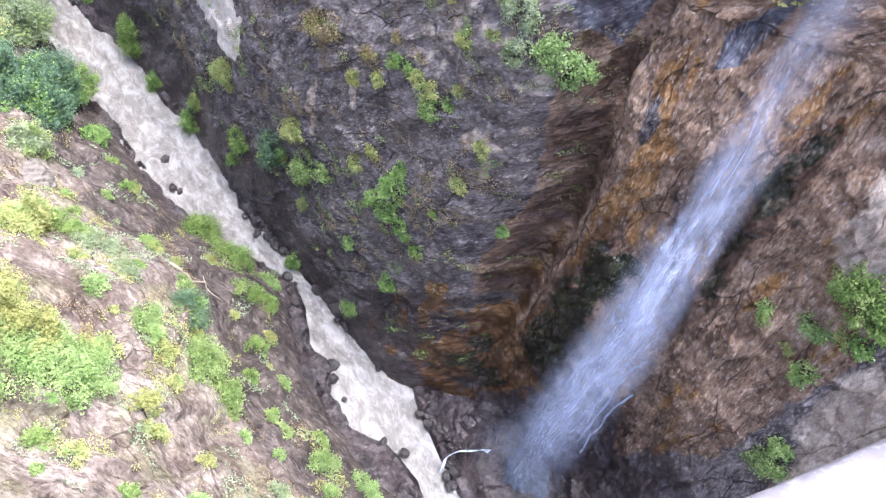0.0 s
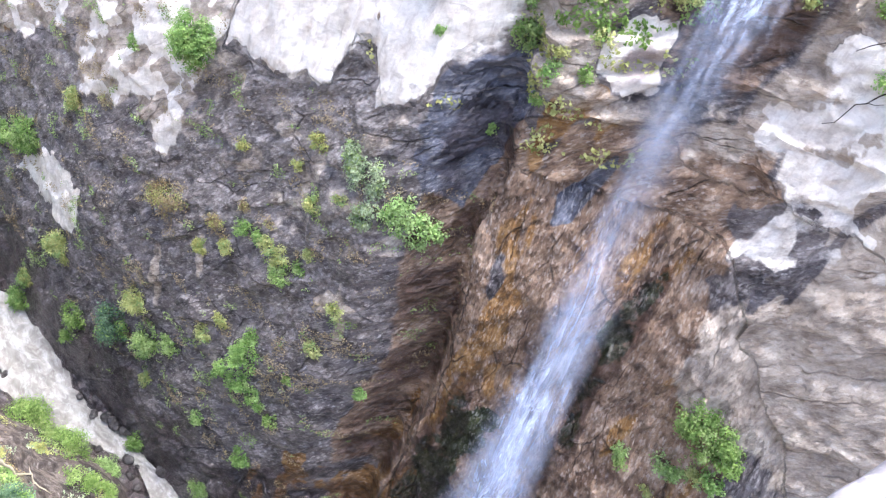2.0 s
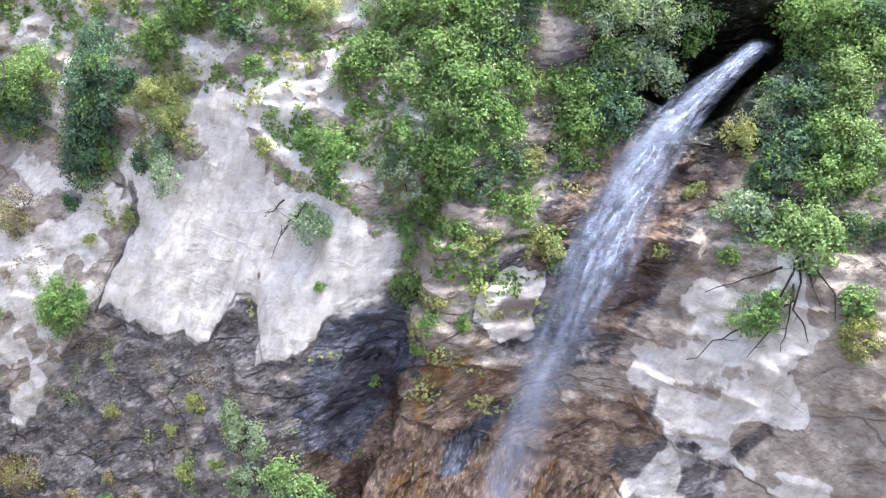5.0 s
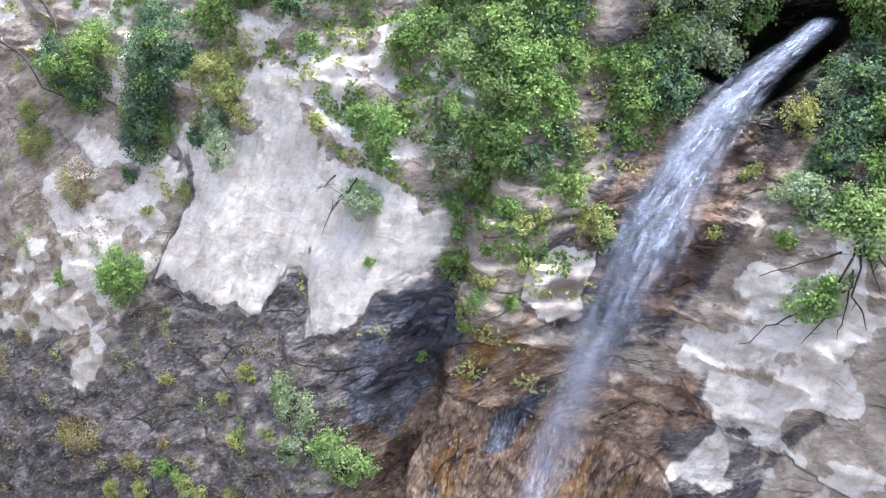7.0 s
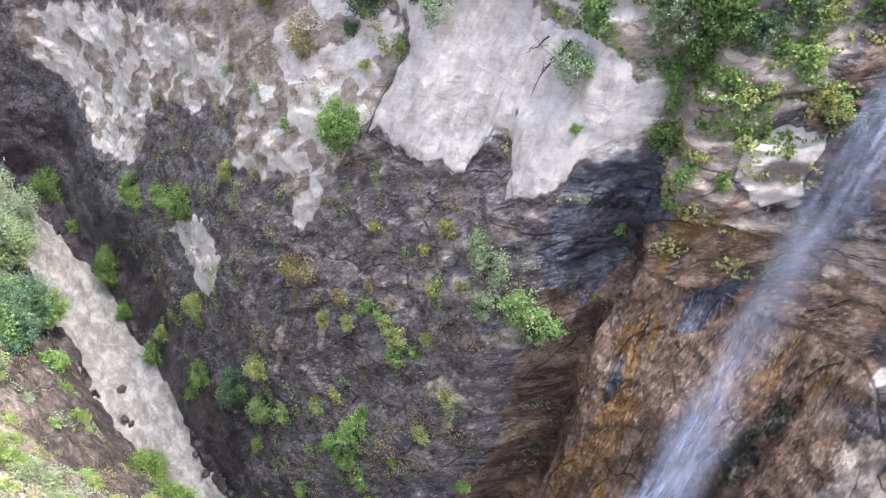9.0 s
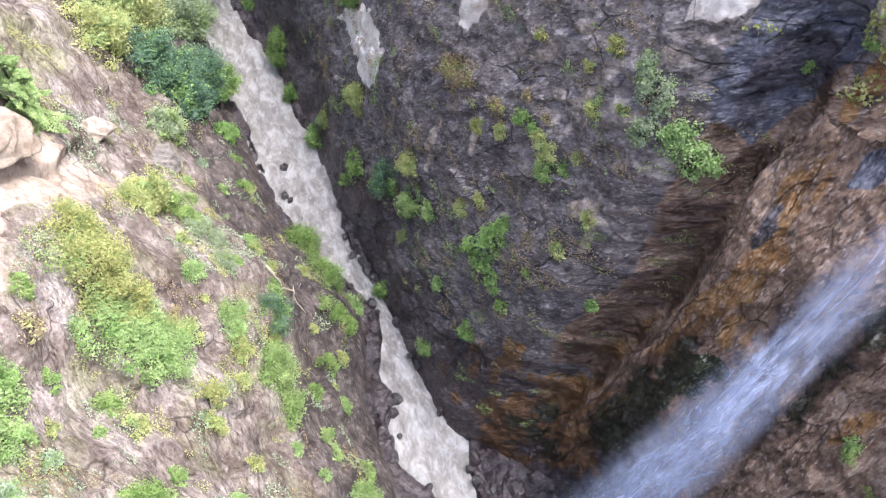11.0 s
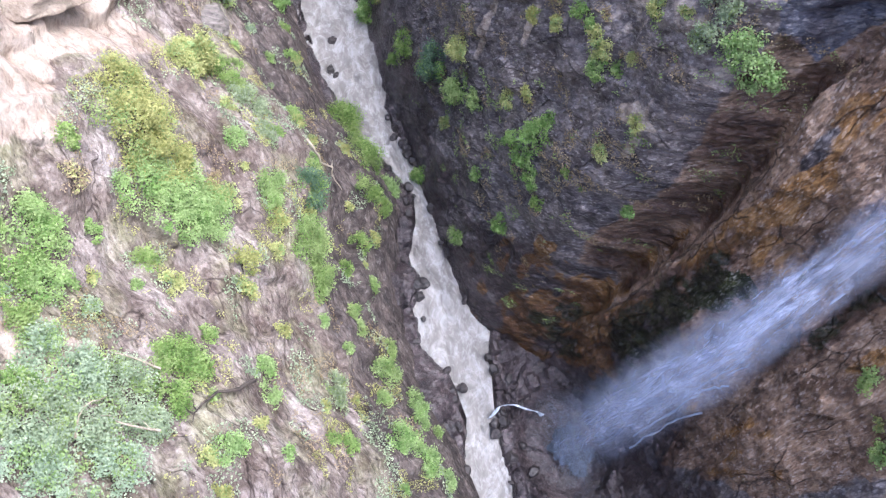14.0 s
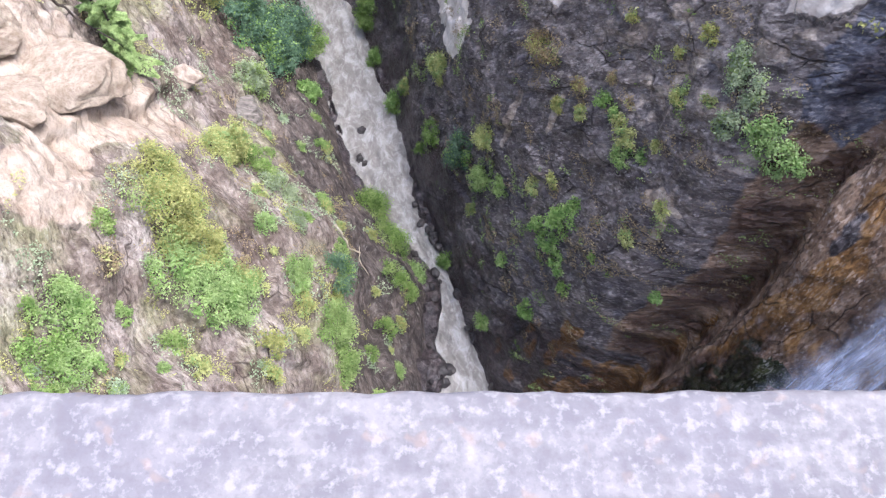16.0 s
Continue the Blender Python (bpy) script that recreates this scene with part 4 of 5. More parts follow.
veil("water_curtain", VEILS[0], 0.9, 0.0, 1)
veil("water_curtain", VEILS[0], 0.7, 0.4, 2)
veil("water_curtain", VEILS[0], 0.55, 0.7, 6)
veil("water_curtain", VEILS[0], 0.45, 0.8, 3, 0.45, 1.0)
veil("water_strand", VEILS[2], 0.95, 0.2, 11, 0.0, 0.36, 1.6)
veil("water_strand", VEILS[2], 0.6, 0.6, 12, 0.0, 0.28, 1.6)
veil("water_strand", VEILS[2], 0.75, 1.1, 13, 0.42, 0.97, 0.6)
veil("spray_veil", VEILS[1], 1.05, 0.3, 4, 0.06, 1.0)
veil("spray_veil", VEILS[1], 1.12, 0.9, 5, 0.5, 1.0)

# plunge pool and its outflow
def build_pool():
    r, a = np.meshgrid(np.linspace(0, 1, 30), np.linspace(0, math.tau, 90))
    rim = 1.15 + 0.9 * fbm(np.cos(a) * 1.6 + 5, np.sin(a) * 1.6 + 5, 4, 341)
    u, w = 2.9 + r * rim * np.cos(a) * 1.15, 9.8 + r * rim * np.sin(a)
    z = 0.18 + 0.3 * fbm(u / 0.6, w / 0.6, 4, 331) * (1 - r)
    ob = grid_mesh("plunge_pool", plan(u, w, z), np.stack([u, w], -1), POOL)
    return tagged(ob, "dark plunge pool with foam at the foot of the fall", "pool", kind="structure")


pool = build_pool()


def build_outflow():
    """The thin white stream that leaps from the pool to the river."""
    k, a = np.meshgrid(np.linspace(0, 1, 40), np.linspace(-1, 1, 9))
    u = np.interp(k, (0, 0.3, 0.55, 0.8, 1), (4.9, 5.6, 6.08, 6.1, 5.75)) + 0.05 * np.sin(k * 19)
    w = 8.8 - 2.75 * k + a * (0.12 + 0.10 * fbm(k * 5, k * 0, 3, 355)) + 0.08 * np.sin(k * 11)
    z = 0.75 - 0.5 * k + 0.4 * np.sin(k * math.pi) + 0.06 * (1 - a * a) + 0.05 * fbm(k * 12, a * 2, 3, 351)
    ob = grid_mesh("outflow", plan(u, w, z), np.stack([u, w], -1), FOAM)
    return adopt(ob, waterfall, "thin white outflow running to the river")


build_outflow()


def build_spray():
    """Drops flung off the fall and round its foot, too small to count."""
    rng = np.random.default_rng(77)
    c, h, s = fall_line(200)
    k = np.concatenate([rng.integers(90, 200, 9000), 199 - np.abs(rng.normal(0, 7, 14000)).astype(int)])
    k = np.clip(k, 0, 199)
    foot = (np.arange(len(k)) >= 9000)
    u = c[k, 0] + rng.normal(0, 1, len(k)) * h[k] * np.where(foot, 0.62, 0.5)
    w = c[k, 1] - np.abs(rng.normal(0, 0.5, len(k))) - np.where(foot, np.abs(rng.normal(0, 0.5, len(k))), 0)
    z = c[k, 2] + rng.normal(0, 0.3, len(k)) + np.where(foot, np.abs(rng.normal(0, 0.5, len(k))), 0)
    p = plan(u, w, np.maximum(z, 0.1))
    n = rng.normal(size=p.shape)
    n /= np.linalg.norm(n, axis=1)[:, None]
    v, t = leaf_cloud(p, n, 0.022, rng)
    ob = tagged(tri_mesh("spray", v, t, SPRAY), "white spray drops round the fall", kind="stuff")
    return adopt(ob, waterfall)


# ---------------------------------------------------------------- plants
def leaf_cloud(centres, normals, size, rng):
    """Folded leaf blades at the given places, two triangles each."""
    n = len(centres)
    t = rng.normal(size=(n, 3))
    t -= normals * np.sum(t * normals, 1)[:, None]
    t /= np.linalg.norm(t, axis=1)[:, None] + 1e-9
    s = np.cross(normals, t)
    ln = size * rng.uniform(0.6, 1.3, n)[:, None]
    wd = ln * rng.uniform(0.28, 0.42, n)[:, None]
    a, b = centres - t * ln * 0.5, centres + t * ln * 0.5 - normals * ln * 0.12
    l, r = centres + s * wd + normals * ln * 0.1, centres - s * wd + normals * ln * 0.1
    verts = np.stack([a, l, b, r], 1).reshape(-1, 3)
    i = np.arange(n) * 4
    tris = np.stack([np.stack([i, i + 1, i + 2], 1), np.stack([i, i + 2, i + 3], 1)], 1).reshape(-1, 3)
    return verts, tris


def tri_mesh(name, verts, tris, mat):
    me = bpy.data.meshes.new(name)
    me.vertices.add(len(verts))
    me.vertices.foreach_set("co", verts.reshape(-1).astype(np.float32))
    me.loops.add(tris.size)
    me.loops.foreach_set("vertex_index", tris.reshape(-1).astype(np.int32))
    me.polygons.add(len(tris))
    me.polygons.foreach_set("loop_start", np.arange(0, tris.size, 3, dtype=np.int32))
    me.materials.append(mat)
    me.update()
    return new(name, me)


def limb(bm, a, b, ra, rb, sides=5):
    a, b = Vector(a), Vector(b)
    q = (b - a).to_track_quat("Z", "Y")
    rings = []
    for p, r in ((a, ra), ((a + b) / 2 + Vector((0, 0, 0.04)) * (b - a).length, (ra + rb) / 2), (b, rb)):
        rings.append([bm.verts.new(p + q @ Vector((r * math.cos(k * math.tau / sides), r * math.sin(k * math.tau / sides), 0))) for k in range(sides)])
    for lo, hi in zip(rings, rings[1:]):
        for k in range(sides):
            bm.faces.new((lo[k], lo[(k + 1) % sides], hi[(k + 1) % sides], hi[k]))


KINDS = [
    ("green leafy shrub rooted in the cliff rock", 0.102),
    ("bright green shrub clinging to the rock", 0.102),
    ("yellow-green scrub tufted on a ledge", 0.086),
    ("dry yellowish grass tuft on the rock", 0.082),
    ("dark blue-green bushy tree on the cliff", 0.107),
    ("pale green feathery bush on the rock", 0.094),
]


ALSO = [1, 0, 1, 2, 0, 1]  # the second tone in a crown


def plant(lobes_at, kind, seed, name="shrub", group="", label="", thick=0.62, leaf=None, dense=1.0):
    """A shrub of one or more boughs, (root, outward, radius) each: stems from the root and ragged clumps of leaves with gaps."""
    rng = np.random.default_rng(seed)
    words, size = KINDS[kind]
    size = leaf or size
    thing = new(name)
    origin = np.asarray(lobes_at[0][0], float)
    thing.location = origin
    tagged(thing, label or words, "tree" if name == "tree" else "shrub", group)
    bm = bmesh.new()
    cs, ns, ms = [], [], []
    for root, out, r in lobes_at:
        base, out = np.asarray(root, float) - origin, np.asarray(out, float)
        side = np.cross([0, 0, 1.0], out)
        side /= np.linalg.norm(side)
        climb = np.cross(out, side)
        turn, squash = rng.uniform(0, math.pi), rng.uniform(0.62, 0.95)
        ax, ay = side * math.cos(turn) + climb * math.sin(turn), climb * math.cos(turn) - side * math.sin(turn)
        limb(bm, (0, 0, 0) if np.any(base) else -out * 0.25, base + out * 0.2 * r, 0.02 + 0.02 * r, 0.012, 5)
        n_clump = int(12 + 16 * min(r, 3.0))
        clumps = []
        for k in range(n_clump):
            rho, ang = rng.random() ** 0.55, rng.uniform(0, math.tau)
            c = base + ax * math.cos(ang) * rho * r * 0.98 + ay * math.sin(ang) * rho * r * squash + out * r * (0.08 + thick * (1.1 - rho * rho) * rng.uniform(0.35, 1.15))
            clumps.append((c, r * rng.uniform(0.15, 0.31) * (1.15 - 0.3 * rho) + 0.04))
        for c, lr in clumps[: 5 + int(4 * r)]:
            limb(bm, base - out * 0.1, c, 0.012 + 0.014 * r, 0.006, 4)
        total = int(min(7000, dense * 800 * r * r * (0.16 / size) ** 2 + 70))
        weights = np.array([lr**2 for _, lr in clumps])
        weights /= weights.sum()
        for (c, lr), wgt in zip(clumps, weights):
            n = max(6, int(total * wgt))
            d = rng.normal(size=(n, 3))
            d[:, 2] *= 0.75
            d /= np.linalg.norm(d, axis=1)[:, None]
            p = c + d * (lr * rng.uniform(0.15, 1.2, n) ** 0.7)[:, None] + rng.normal(0, 0.03 + 0.03 * r, (n, 3))
            nn = d * 0.7 + np.array([0, 0, 0.55]) + out * 0.15 + rng.normal(0, 0.35, (n, 3))
            nn /= np.linalg.norm(nn, axis=1)[:, None]
            cs.append(p)
            ns.append(nn)
            ms.append(np.where(rng.random(n) < (0.9 if rng.random() < 0.22 else 0.06), 1, 0))
    me = bpy.data.meshes.new("trunk")
    bm.to_mesh(me)
    bm.free()
    me.materials.append(BARK)
    adopt(new("trunk", me), thing, "thin grey-brown branching stems")
    v, t = leaf_cloud(np.concatenate(cs), np.concatenate(ns), size, rng)
    crown = tri_mesh("crown", v, t, LEAVES[kind])
    crown.data.materials.append(LEAVES[ALSO[kind]])
    crown.data.polygons.foreach_set("material_index", np.repeat(np.concatenate(ms), 2).astype(np.int32))
    adopt(crown, thing)
    return thing


# where plants root: kind, then u, z, radius of each lobe of the plant
TREES_TOP = [
    (4, 31.01, 29.06, 1.4, 29.3, 29.0, 1.08), (4, 25.68, 31.64, 1.48, 25.57, 30.04, 1.49, 25.46, 28.7, 1.13), (2, 22.69, 31.95, 1.03, 21.66, 31.7, 0.68),
    (5, 21.82, 30.5, 0.8, 20.92, 29.78, 0.67), (4, 25.54, 26.86, 0.36), (0, 23.5, 23.44, 1.05, 22.93, 23.9, 0.62), (0, 26.5, 21.9, 0.33),
    (0, 15.78, 33.09, 0.69, 14.74, 33.26, 0.88, 14.56, 32.37, 0.5), (0, 15.58, 35.4, 0.75, 14.89, 34.64, 0.43), (5, 14.43, 30.8, 0.71), (1, 11.09, 29.84, 0.62),
]
SCRUB_TOP = [
    (0, 13.13, 29.28, 0.19), (2, 22.26, 27.7, 0.42), (3, 27.7, 25.53, 1.02), (2, 23.72, 26.13, 0.3), (0, 19.34, 34.37, 0.42), (2, 17.42, 32.26, 0.31),
    (2, 32.57, 26.68, 0.52, 31.6, 25.61, 0.87), (3, 37.35, 27.2, 1.43), (3, 27.72, 25.09, 0.59), (2, 30.33, 16.91, 0.55),
]
THICKET = [
    (1, 13.53, 35.91, 0.96, 12.14, 35.47, 0.97, 12.54, 34.49, 0.85), (0, 11.88, 36.58, 1.12, 11.1, 35.54, 1.02, 10.76, 34.42, 0.83),
    (0, 10.89, 36.78, 0.9, 10.08, 35.25, 0.79), (0, 11.19, 33.9, 0.89, 11.41, 32.63, 0.69), (5, 12.33, 33.06, 0.8), (0, 11.7, 31.54, 0.46, 11.32, 30.62, 0.33),
    (4, 9.86, 33.98, 0.58, 9.5, 34.62, 0.59), (0, 9.28, 36.81, 0.86, 8.64, 36.62, 1.06, 8.36, 35.83, 0.91), (4, 8.13, 37.08, 0.98, 7.67, 36.43, 0.92),
    (0, 10.35, 36.88, 0.72), (2, 9.04, 34.8, 0.45), (2, 7.27, 35.7, 0.34), (5, 8.24, 37.92, 0.88, 7.48, 37.93, 0.99, 6.74, 37.69, 0.47),
]
GULLY_SCRUB = [
    (1, 8.37, 33.49, 0.51), (2, 7.8, 32.81, 0.44), (0, 9.19, 33.69, 0.37), (2, 7.21, 32.65, 0.44), (2, 9.14, 32.27, 0.33), (0, 9.71, 32.56, 0.36),
    (2, 8.45, 31.07, 0.25), (0, 8.36, 29.99, 0.3), (0, 9.29, 29.66, 0.33), (0, 9.37, 28.65, 0.21), (2, 9.27, 30.31, 0.2), (0, 8.69, 31.49, 0.2),
    (0, 10.68, 26.32, 0.18), (2, 8.77, 32.67, 0.26),
]
SPRING_BUSHES = [
    (1, 1.89, 39.17, 1.06, 1.38, 38.17, 1.04), (1, 0.44, 37.41, 0.89), (4, 2.89, 38.18, 1.04, 2.5, 36.95, 0.94, 2.44, 36.3, 0.61), (0, 1.82, 37.74, 0.94),
    (2, 3.86, 36.68, 0.58), (1, 0.85, 35.26, 0.99, 0.12, 35.28, 0.8, 1.29, 34.79, 0.78, 0.26, 34.72, 0.59), (5, 2.71, 34.98, 0.79, 2.03, 34.59, 0.52),
    (0, 1.04, 36.49, 0.88), (0, 0.12, 36.73, 0.77), (4, -0.66, 35.88, 0.53), (0, 0.87, 32.8, 0.67, 0.49, 33.35, 0.44), (0, 2.4, 33.88, 0.33), (1, -1.2, 34.11, 0.34),
    (2, -1.84, 33.4, 0.6), (2, 4.25, 34.95, 0.3), (2, 4.18, 33.26, 0.24),
]
WALL_SCRUB = [
    (5, 14.19, 24.02, 0.59, 13.29, 23.61, 0.71, 12.79, 22.62, 0.59), (1, 11.78, 23.01, 0.71, 11.05, 22.65, 0.71, 10.56, 22.45, 0.38),
    (0, 18.28, 17.83, 0.43, 17.26, 18.1, 0.37), (2, 16.73, 18.06, 0.49, 15.96, 17.95, 0.49), (1, 15.6, 17.39, 0.49, 14.92, 18.16, 0.33), (2, 14.62, 19.11, 0.3),
    (2, 16.03, 23.45, 0.37), (2, 16.73, 22.0, 0.25), (2, 15.14, 21.26, 0.45), (2, 13.96, 22.39, 0.3), (3, 18.64, 18.73, 0.32), (3, 19.74, 17.13, 0.39),
    (3, 22.98, 16.27, 0.94), (2, 20.13, 15.57, 0.35), (2, 18.73, 16.52, 0.28), (2, 19.65, 21.1, 0.27), (3, 17.02, 18.93, 0.27),
]
WALL_LOW = [
    (4, 25.02, 6.45, 1.07), (2, 23.26, 9.7, 0.74), (1, 22.21, 7.76, 1.01, 20.51, 8.87, 0.61), (2, 21.78, 5.1, 0.46), (0, 28.23, 4.38, 0.72, 28.39, 2.57, 0.48),
    (2, 30.44, 7.75, 0.88), (0, 34.06, 2.26, 0.55), (0, 34.07, 0.58, 0.81), (0, 38.83, -0.06, 0.64), (0, 42.29, 2.54, 0.73, 41.65, 1.11, 0.87),
    (0, 48.47, -0.38, 0.72), (0, 15.82, 13.54, 0.4, 15.77, 12.56, 0.81, 16.78, 10.91, 0.48), (0, 15.68, 11.07, 0.61, 14.58, 10.76, 0.5), (0, 13.45, 10.31, 0.36),
    (0, 13.28, 13.29, 0.23),
]
WALL_TUFTS = [
    (2, 18.62, 11.54, 0.43), (2, 17.77, 13.05, 0.38), (0, 17.39, 6.73, 0.4), (0, 14.29, 6.55, 0.57), (1, 16.18, 2.09, 0.63), (0, 21.29, 0.53, 0.64),
    (0, 10.44, 13.96, 0.33), (2, 12.34, 18.1, 0.35), (2, 12.71, 15.65, 0.37), (3, 22.15, 16.87, 0.7), (3, 19.89, 17.14, 0.37), (3, 18.61, 18.77, 0.3),
    (2, 20.2, 15.54, 0.35), (2, 18.86, 16.38, 0.34),
]
FALL_BUSHES = [
    (0, -0.74, 20.82, 0.82, -1.7, 20.58, 0.87, -2.4, 20.37, 0.61), (0, -2.48, 19.39, 0.44), (1, -1.13, 18.69, 0.63), (1, -1.99, 16.97, 0.49), (1, 0.41, 17.71, 0.34),
    (1, -3.72, 12.47, 0.93, -3.62, 13.45, 0.5), (2, -1.98, 19.06, 0.4), (1, 0.68, 17.97, 0.32), (2, -0.98, 17.05, 0.26),
]
WALL_FAR = [
    (0, 52.75, 0.66, 1.68), (0, 66.72, -4.19, 1.19), (0, 42.09, 1.83, 1.13), (0, 48.26, 0.05, 0.66), (0, 40.79, 8.8, 0.95, 39.5, 8.9, 0.7),
    (0, 34.87, 11.96, 1.2, 37.33, 10.63, 0.74), (0, 23.16, 23.5, 0.75), (0, 38.54, 0.4, 0.76), (0, 33.86, 0.77, 0.68), (2, 33.64, 2.76, 0.54), (2, 30.2, 7.81, 0.66),
    (2, 30.33, 17.15, 0.4), (3, 27.86, 18.28, 0.44),
]
BANK_HIGH = [
    (2, 21.58, 16.09, 1.17, 19.81, 16.05, 1.58, 18.97, 15.01, 1.33, 18.58, 14.0, 0.83),
    (1, 17.29, 15.1, 1.3, 17.22, 13.52, 1.25, 16.22, 13.14, 1.19, 16.62, 12.54, 1.1), (2, 17.4, 12.25, 0.85), (1, 14.54, 14.56, 0.59), (2, 13.27, 13.95, 0.59),
    (3, 18.03, 12.64, 0.66), (0, 18.64, 18.06, 0.48), (3, 17.1, 17.7, 0.67), (0, 26.01, 9.64, 0.88, 24.74, 9.43, 0.87), (5, 23.35, 9.64, 1.03, 21.22, 9.98, 0.7),
    (2, 25.03, 12.09, 0.89), (1, 20.24, 11.82, 0.56), (0, 23.38, 7.07, 0.73), (0, 32.01, 3.8, 0.41), (0, 29.37, 4.3, 0.47), (0, 35.37, 2.55, 0.67),
]
BANK_MID = [
    (1, 18.2, 10.25, 0.95, 17.18, 10.02, 0.67), (4, 18.66, 8.0, 1.01), (2, 16.51, 9.8, 0.67), (1, 15.96, 8.12, 1.2, 14.51, 7.22, 1.1, 13.43, 6.91, 0.52),
    (0, 16.76, 4.0, 0.63, 15.05, 5.1, 0.43), (1, 20.09, 7.55, 0.52), (0, 26.45, -0.86, 1.44, 22.61, 2.15, 1.32, 19.9, 3.65, 0.92, 19.06, 2.53, 0.6),
    (1, 20.88, 0.85, 0.7), (2, 14.47, 11.08, 0.74, 13.21, 10.95, 0.6), (2, 14.99, 9.74, 0.49), (1, 12.0, 7.04, 0.34), (1, 12.53, 5.14, 0.51, 11.56, 5.26, 0.41),
    (2, 17.2, 2.7, 0.42),
]
BANK_LOW = [
    (1, 10.7, 2.95, 0.53), (1, 9.15, 4.16, 0.78, 7.73, 4.94, 0.49), (5, 8.7, 7.24, 0.66, 7.7, 7.69, 0.57), (1, 7.34, 2.56, 0.74, 6.39, 3.35, 0.54),
    (1, 5.65, 2.02, 0.34), (1, 5.54, 5.11, 0.98, 4.23, 4.49, 0.81, 3.11, 3.6, 0.54), (0, 5.55, 8.48, 0.47), (1, 9.52, 10.9, 0.59, 8.24, 11.03, 0.58),
    (2, 6.82, 12.41, 0.41), (0, 9.65, 14.5, 1.17, 8.32, 15.08, 0.73, 9.99, 15.07, 0.65), (0, 10.99, 12.92, 0.44), (1, 5.91, 14.13, 0.68), (0, 5.96, 9.15, 0.36),
    (1, 10.49, 6.17, 0.29),
]
BANK_NEAR = [
    (1, 14.95, 18.41, 1.19, 12.98, 18.08, 0.95), (0, 13.34, 18.78, 1.07), (5, 10.45, 18.6, 1.04, 9.23, 17.79, 1.25), (5, 8.95, 16.3, 1.02, 7.39, 16.17, 1.01),
    (5, 7.84, 19.04, 1.37, 7.01, 18.24, 1.25), (5, 6.18, 19.38, 1.17, 5.73, 17.77, 1.0), (0, 9.0, 18.96, 0.8), (1, 11.44, 18.83, 0.76),
]
BANK_TREES = [
    (5, 50.63, 7.22, 2.26, 50.54, 6.24, 2.27, 50.81, 4.39, 2.09), (5, 49.88, 2.17, 1.88, 45.04, 5.39, 1.92, 45.72, 3.18, 1.46),
    (2, 41.49, 8.57, 2.05, 42.9, 9.73, 1.91), (4, 38.13, 7.71, 1.52, 37.61, 6.15, 1.55, 39.12, 4.35, 1.33, 36.15, 5.66, 1.07), (2, 38.62, 10.46, 1.48),
    (0, 46.37, 9.29, 1.88), (0, 35.39, 2.55, 0.47), (0, 39.03, 3.62, 0.57), (0, 39.48, 2.46, 0.99), (0, 35.24, 2.82, 0.59), (2, 25.84, 11.12, 0.92),
    (5, 32.45, 8.08, 0.88),
]

CREST_TREES = [
    (0, 23.19, 35.38, 1.35, 23.77, 34.08, 0.99), (4, 20.97, 35.73, 1.22), (0, 19.65, 36.39, 0.83), (2, 18.33, 36.77, 0.72),
    (0, 15.9, 37.61, 1.13, 15.37, 36.15, 0.76), (0, 15.5, 35.49, 0.55), (0, 14.05, 38.0, 1.15), (1, 14.91, 36.74, 0.79), (0, 12.43, 38.5, 1.12),
    (4, 11.36, 38.98, 0.86), (0, 12.79, 37.07, 1.05), (4, 11.51, 37.53, 0.86), (0, 10.87, 37.96, 0.48), (4, 26.69, 32.53, 1.0),
    (0, 29.55, 30.2, 1.21, 30.24, 28.55, 0.83),
]
SPRING_TREES = [
    (5, 9.52, 39.18, 1.01, 8.52, 39.06, 1.14), (5, 7.81, 39.41, 1.16, 7.62, 38.21, 0.91), (0, 6.99, 39.94, 1.06, 6.61, 38.87, 0.53), (0, 8.39, 38.05, 0.82),
    (0, 4.28, 40.45, 0.97, 3.52, 39.74, 0.58), (0, 3.19, 40.47, 1.22), (4, 2.29, 41.08, 1.1), (0, 1.46, 40.06, 0.96), (1, 1.88, 39.06, 0.81),
    (0, 10.24, 39.35, 0.68), (0, 6.14, 40.48, 0.73), (2, 10.06, 37.07, 0.31),
]
THICKET_RIGHT = [(4.4, 38.8), (3.4, 40.2), (-2.5, 40.0), (-2.5, 34.0), (0.9, 33.7), (2.5, 34.2), (2.8, 35.7), (4.0, 36.8)]
THICKET_LEFT = [(32.5, 29.1), (28.4, 32.4), (18.3, 36.0), (18.0, 35.7), (21.8, 34.4), (21.6, 32.8), (21.2, 31.1), (24.3, 28.3), (27.7, 28.7), (30.8, 27.7)]


def on_sheet(fn, relief_of, sign, u, z):
    """Places on a rock face and its outward directions, for arrays."""
    u, z = np.asarray(u, float), np.asarray(z, float)
    slope = (fn(u, z + 0.5) - fn(u, z - 0.5)) * sign
    n = (-WX * sign)[None, :] * np.ones((u.size, 1)) + slope[:, None] * np.array([[0, 0, 1.0]])
    n /= np.linalg.norm(n, axis=1)[:, None]
    return plan(u, fn(u, z), z) + n * relief_of(u, z)[:, None], n


def on_cliff(u, z):
    p, n = on_sheet(wall_w, rock_relief, 1, [u], [z])
    return p[0], n[0]


def on_bank(u, z):
    p, n = on_sheet(bank_w, bank_relief, -1, [u], [z])
    return p[0], n[0]


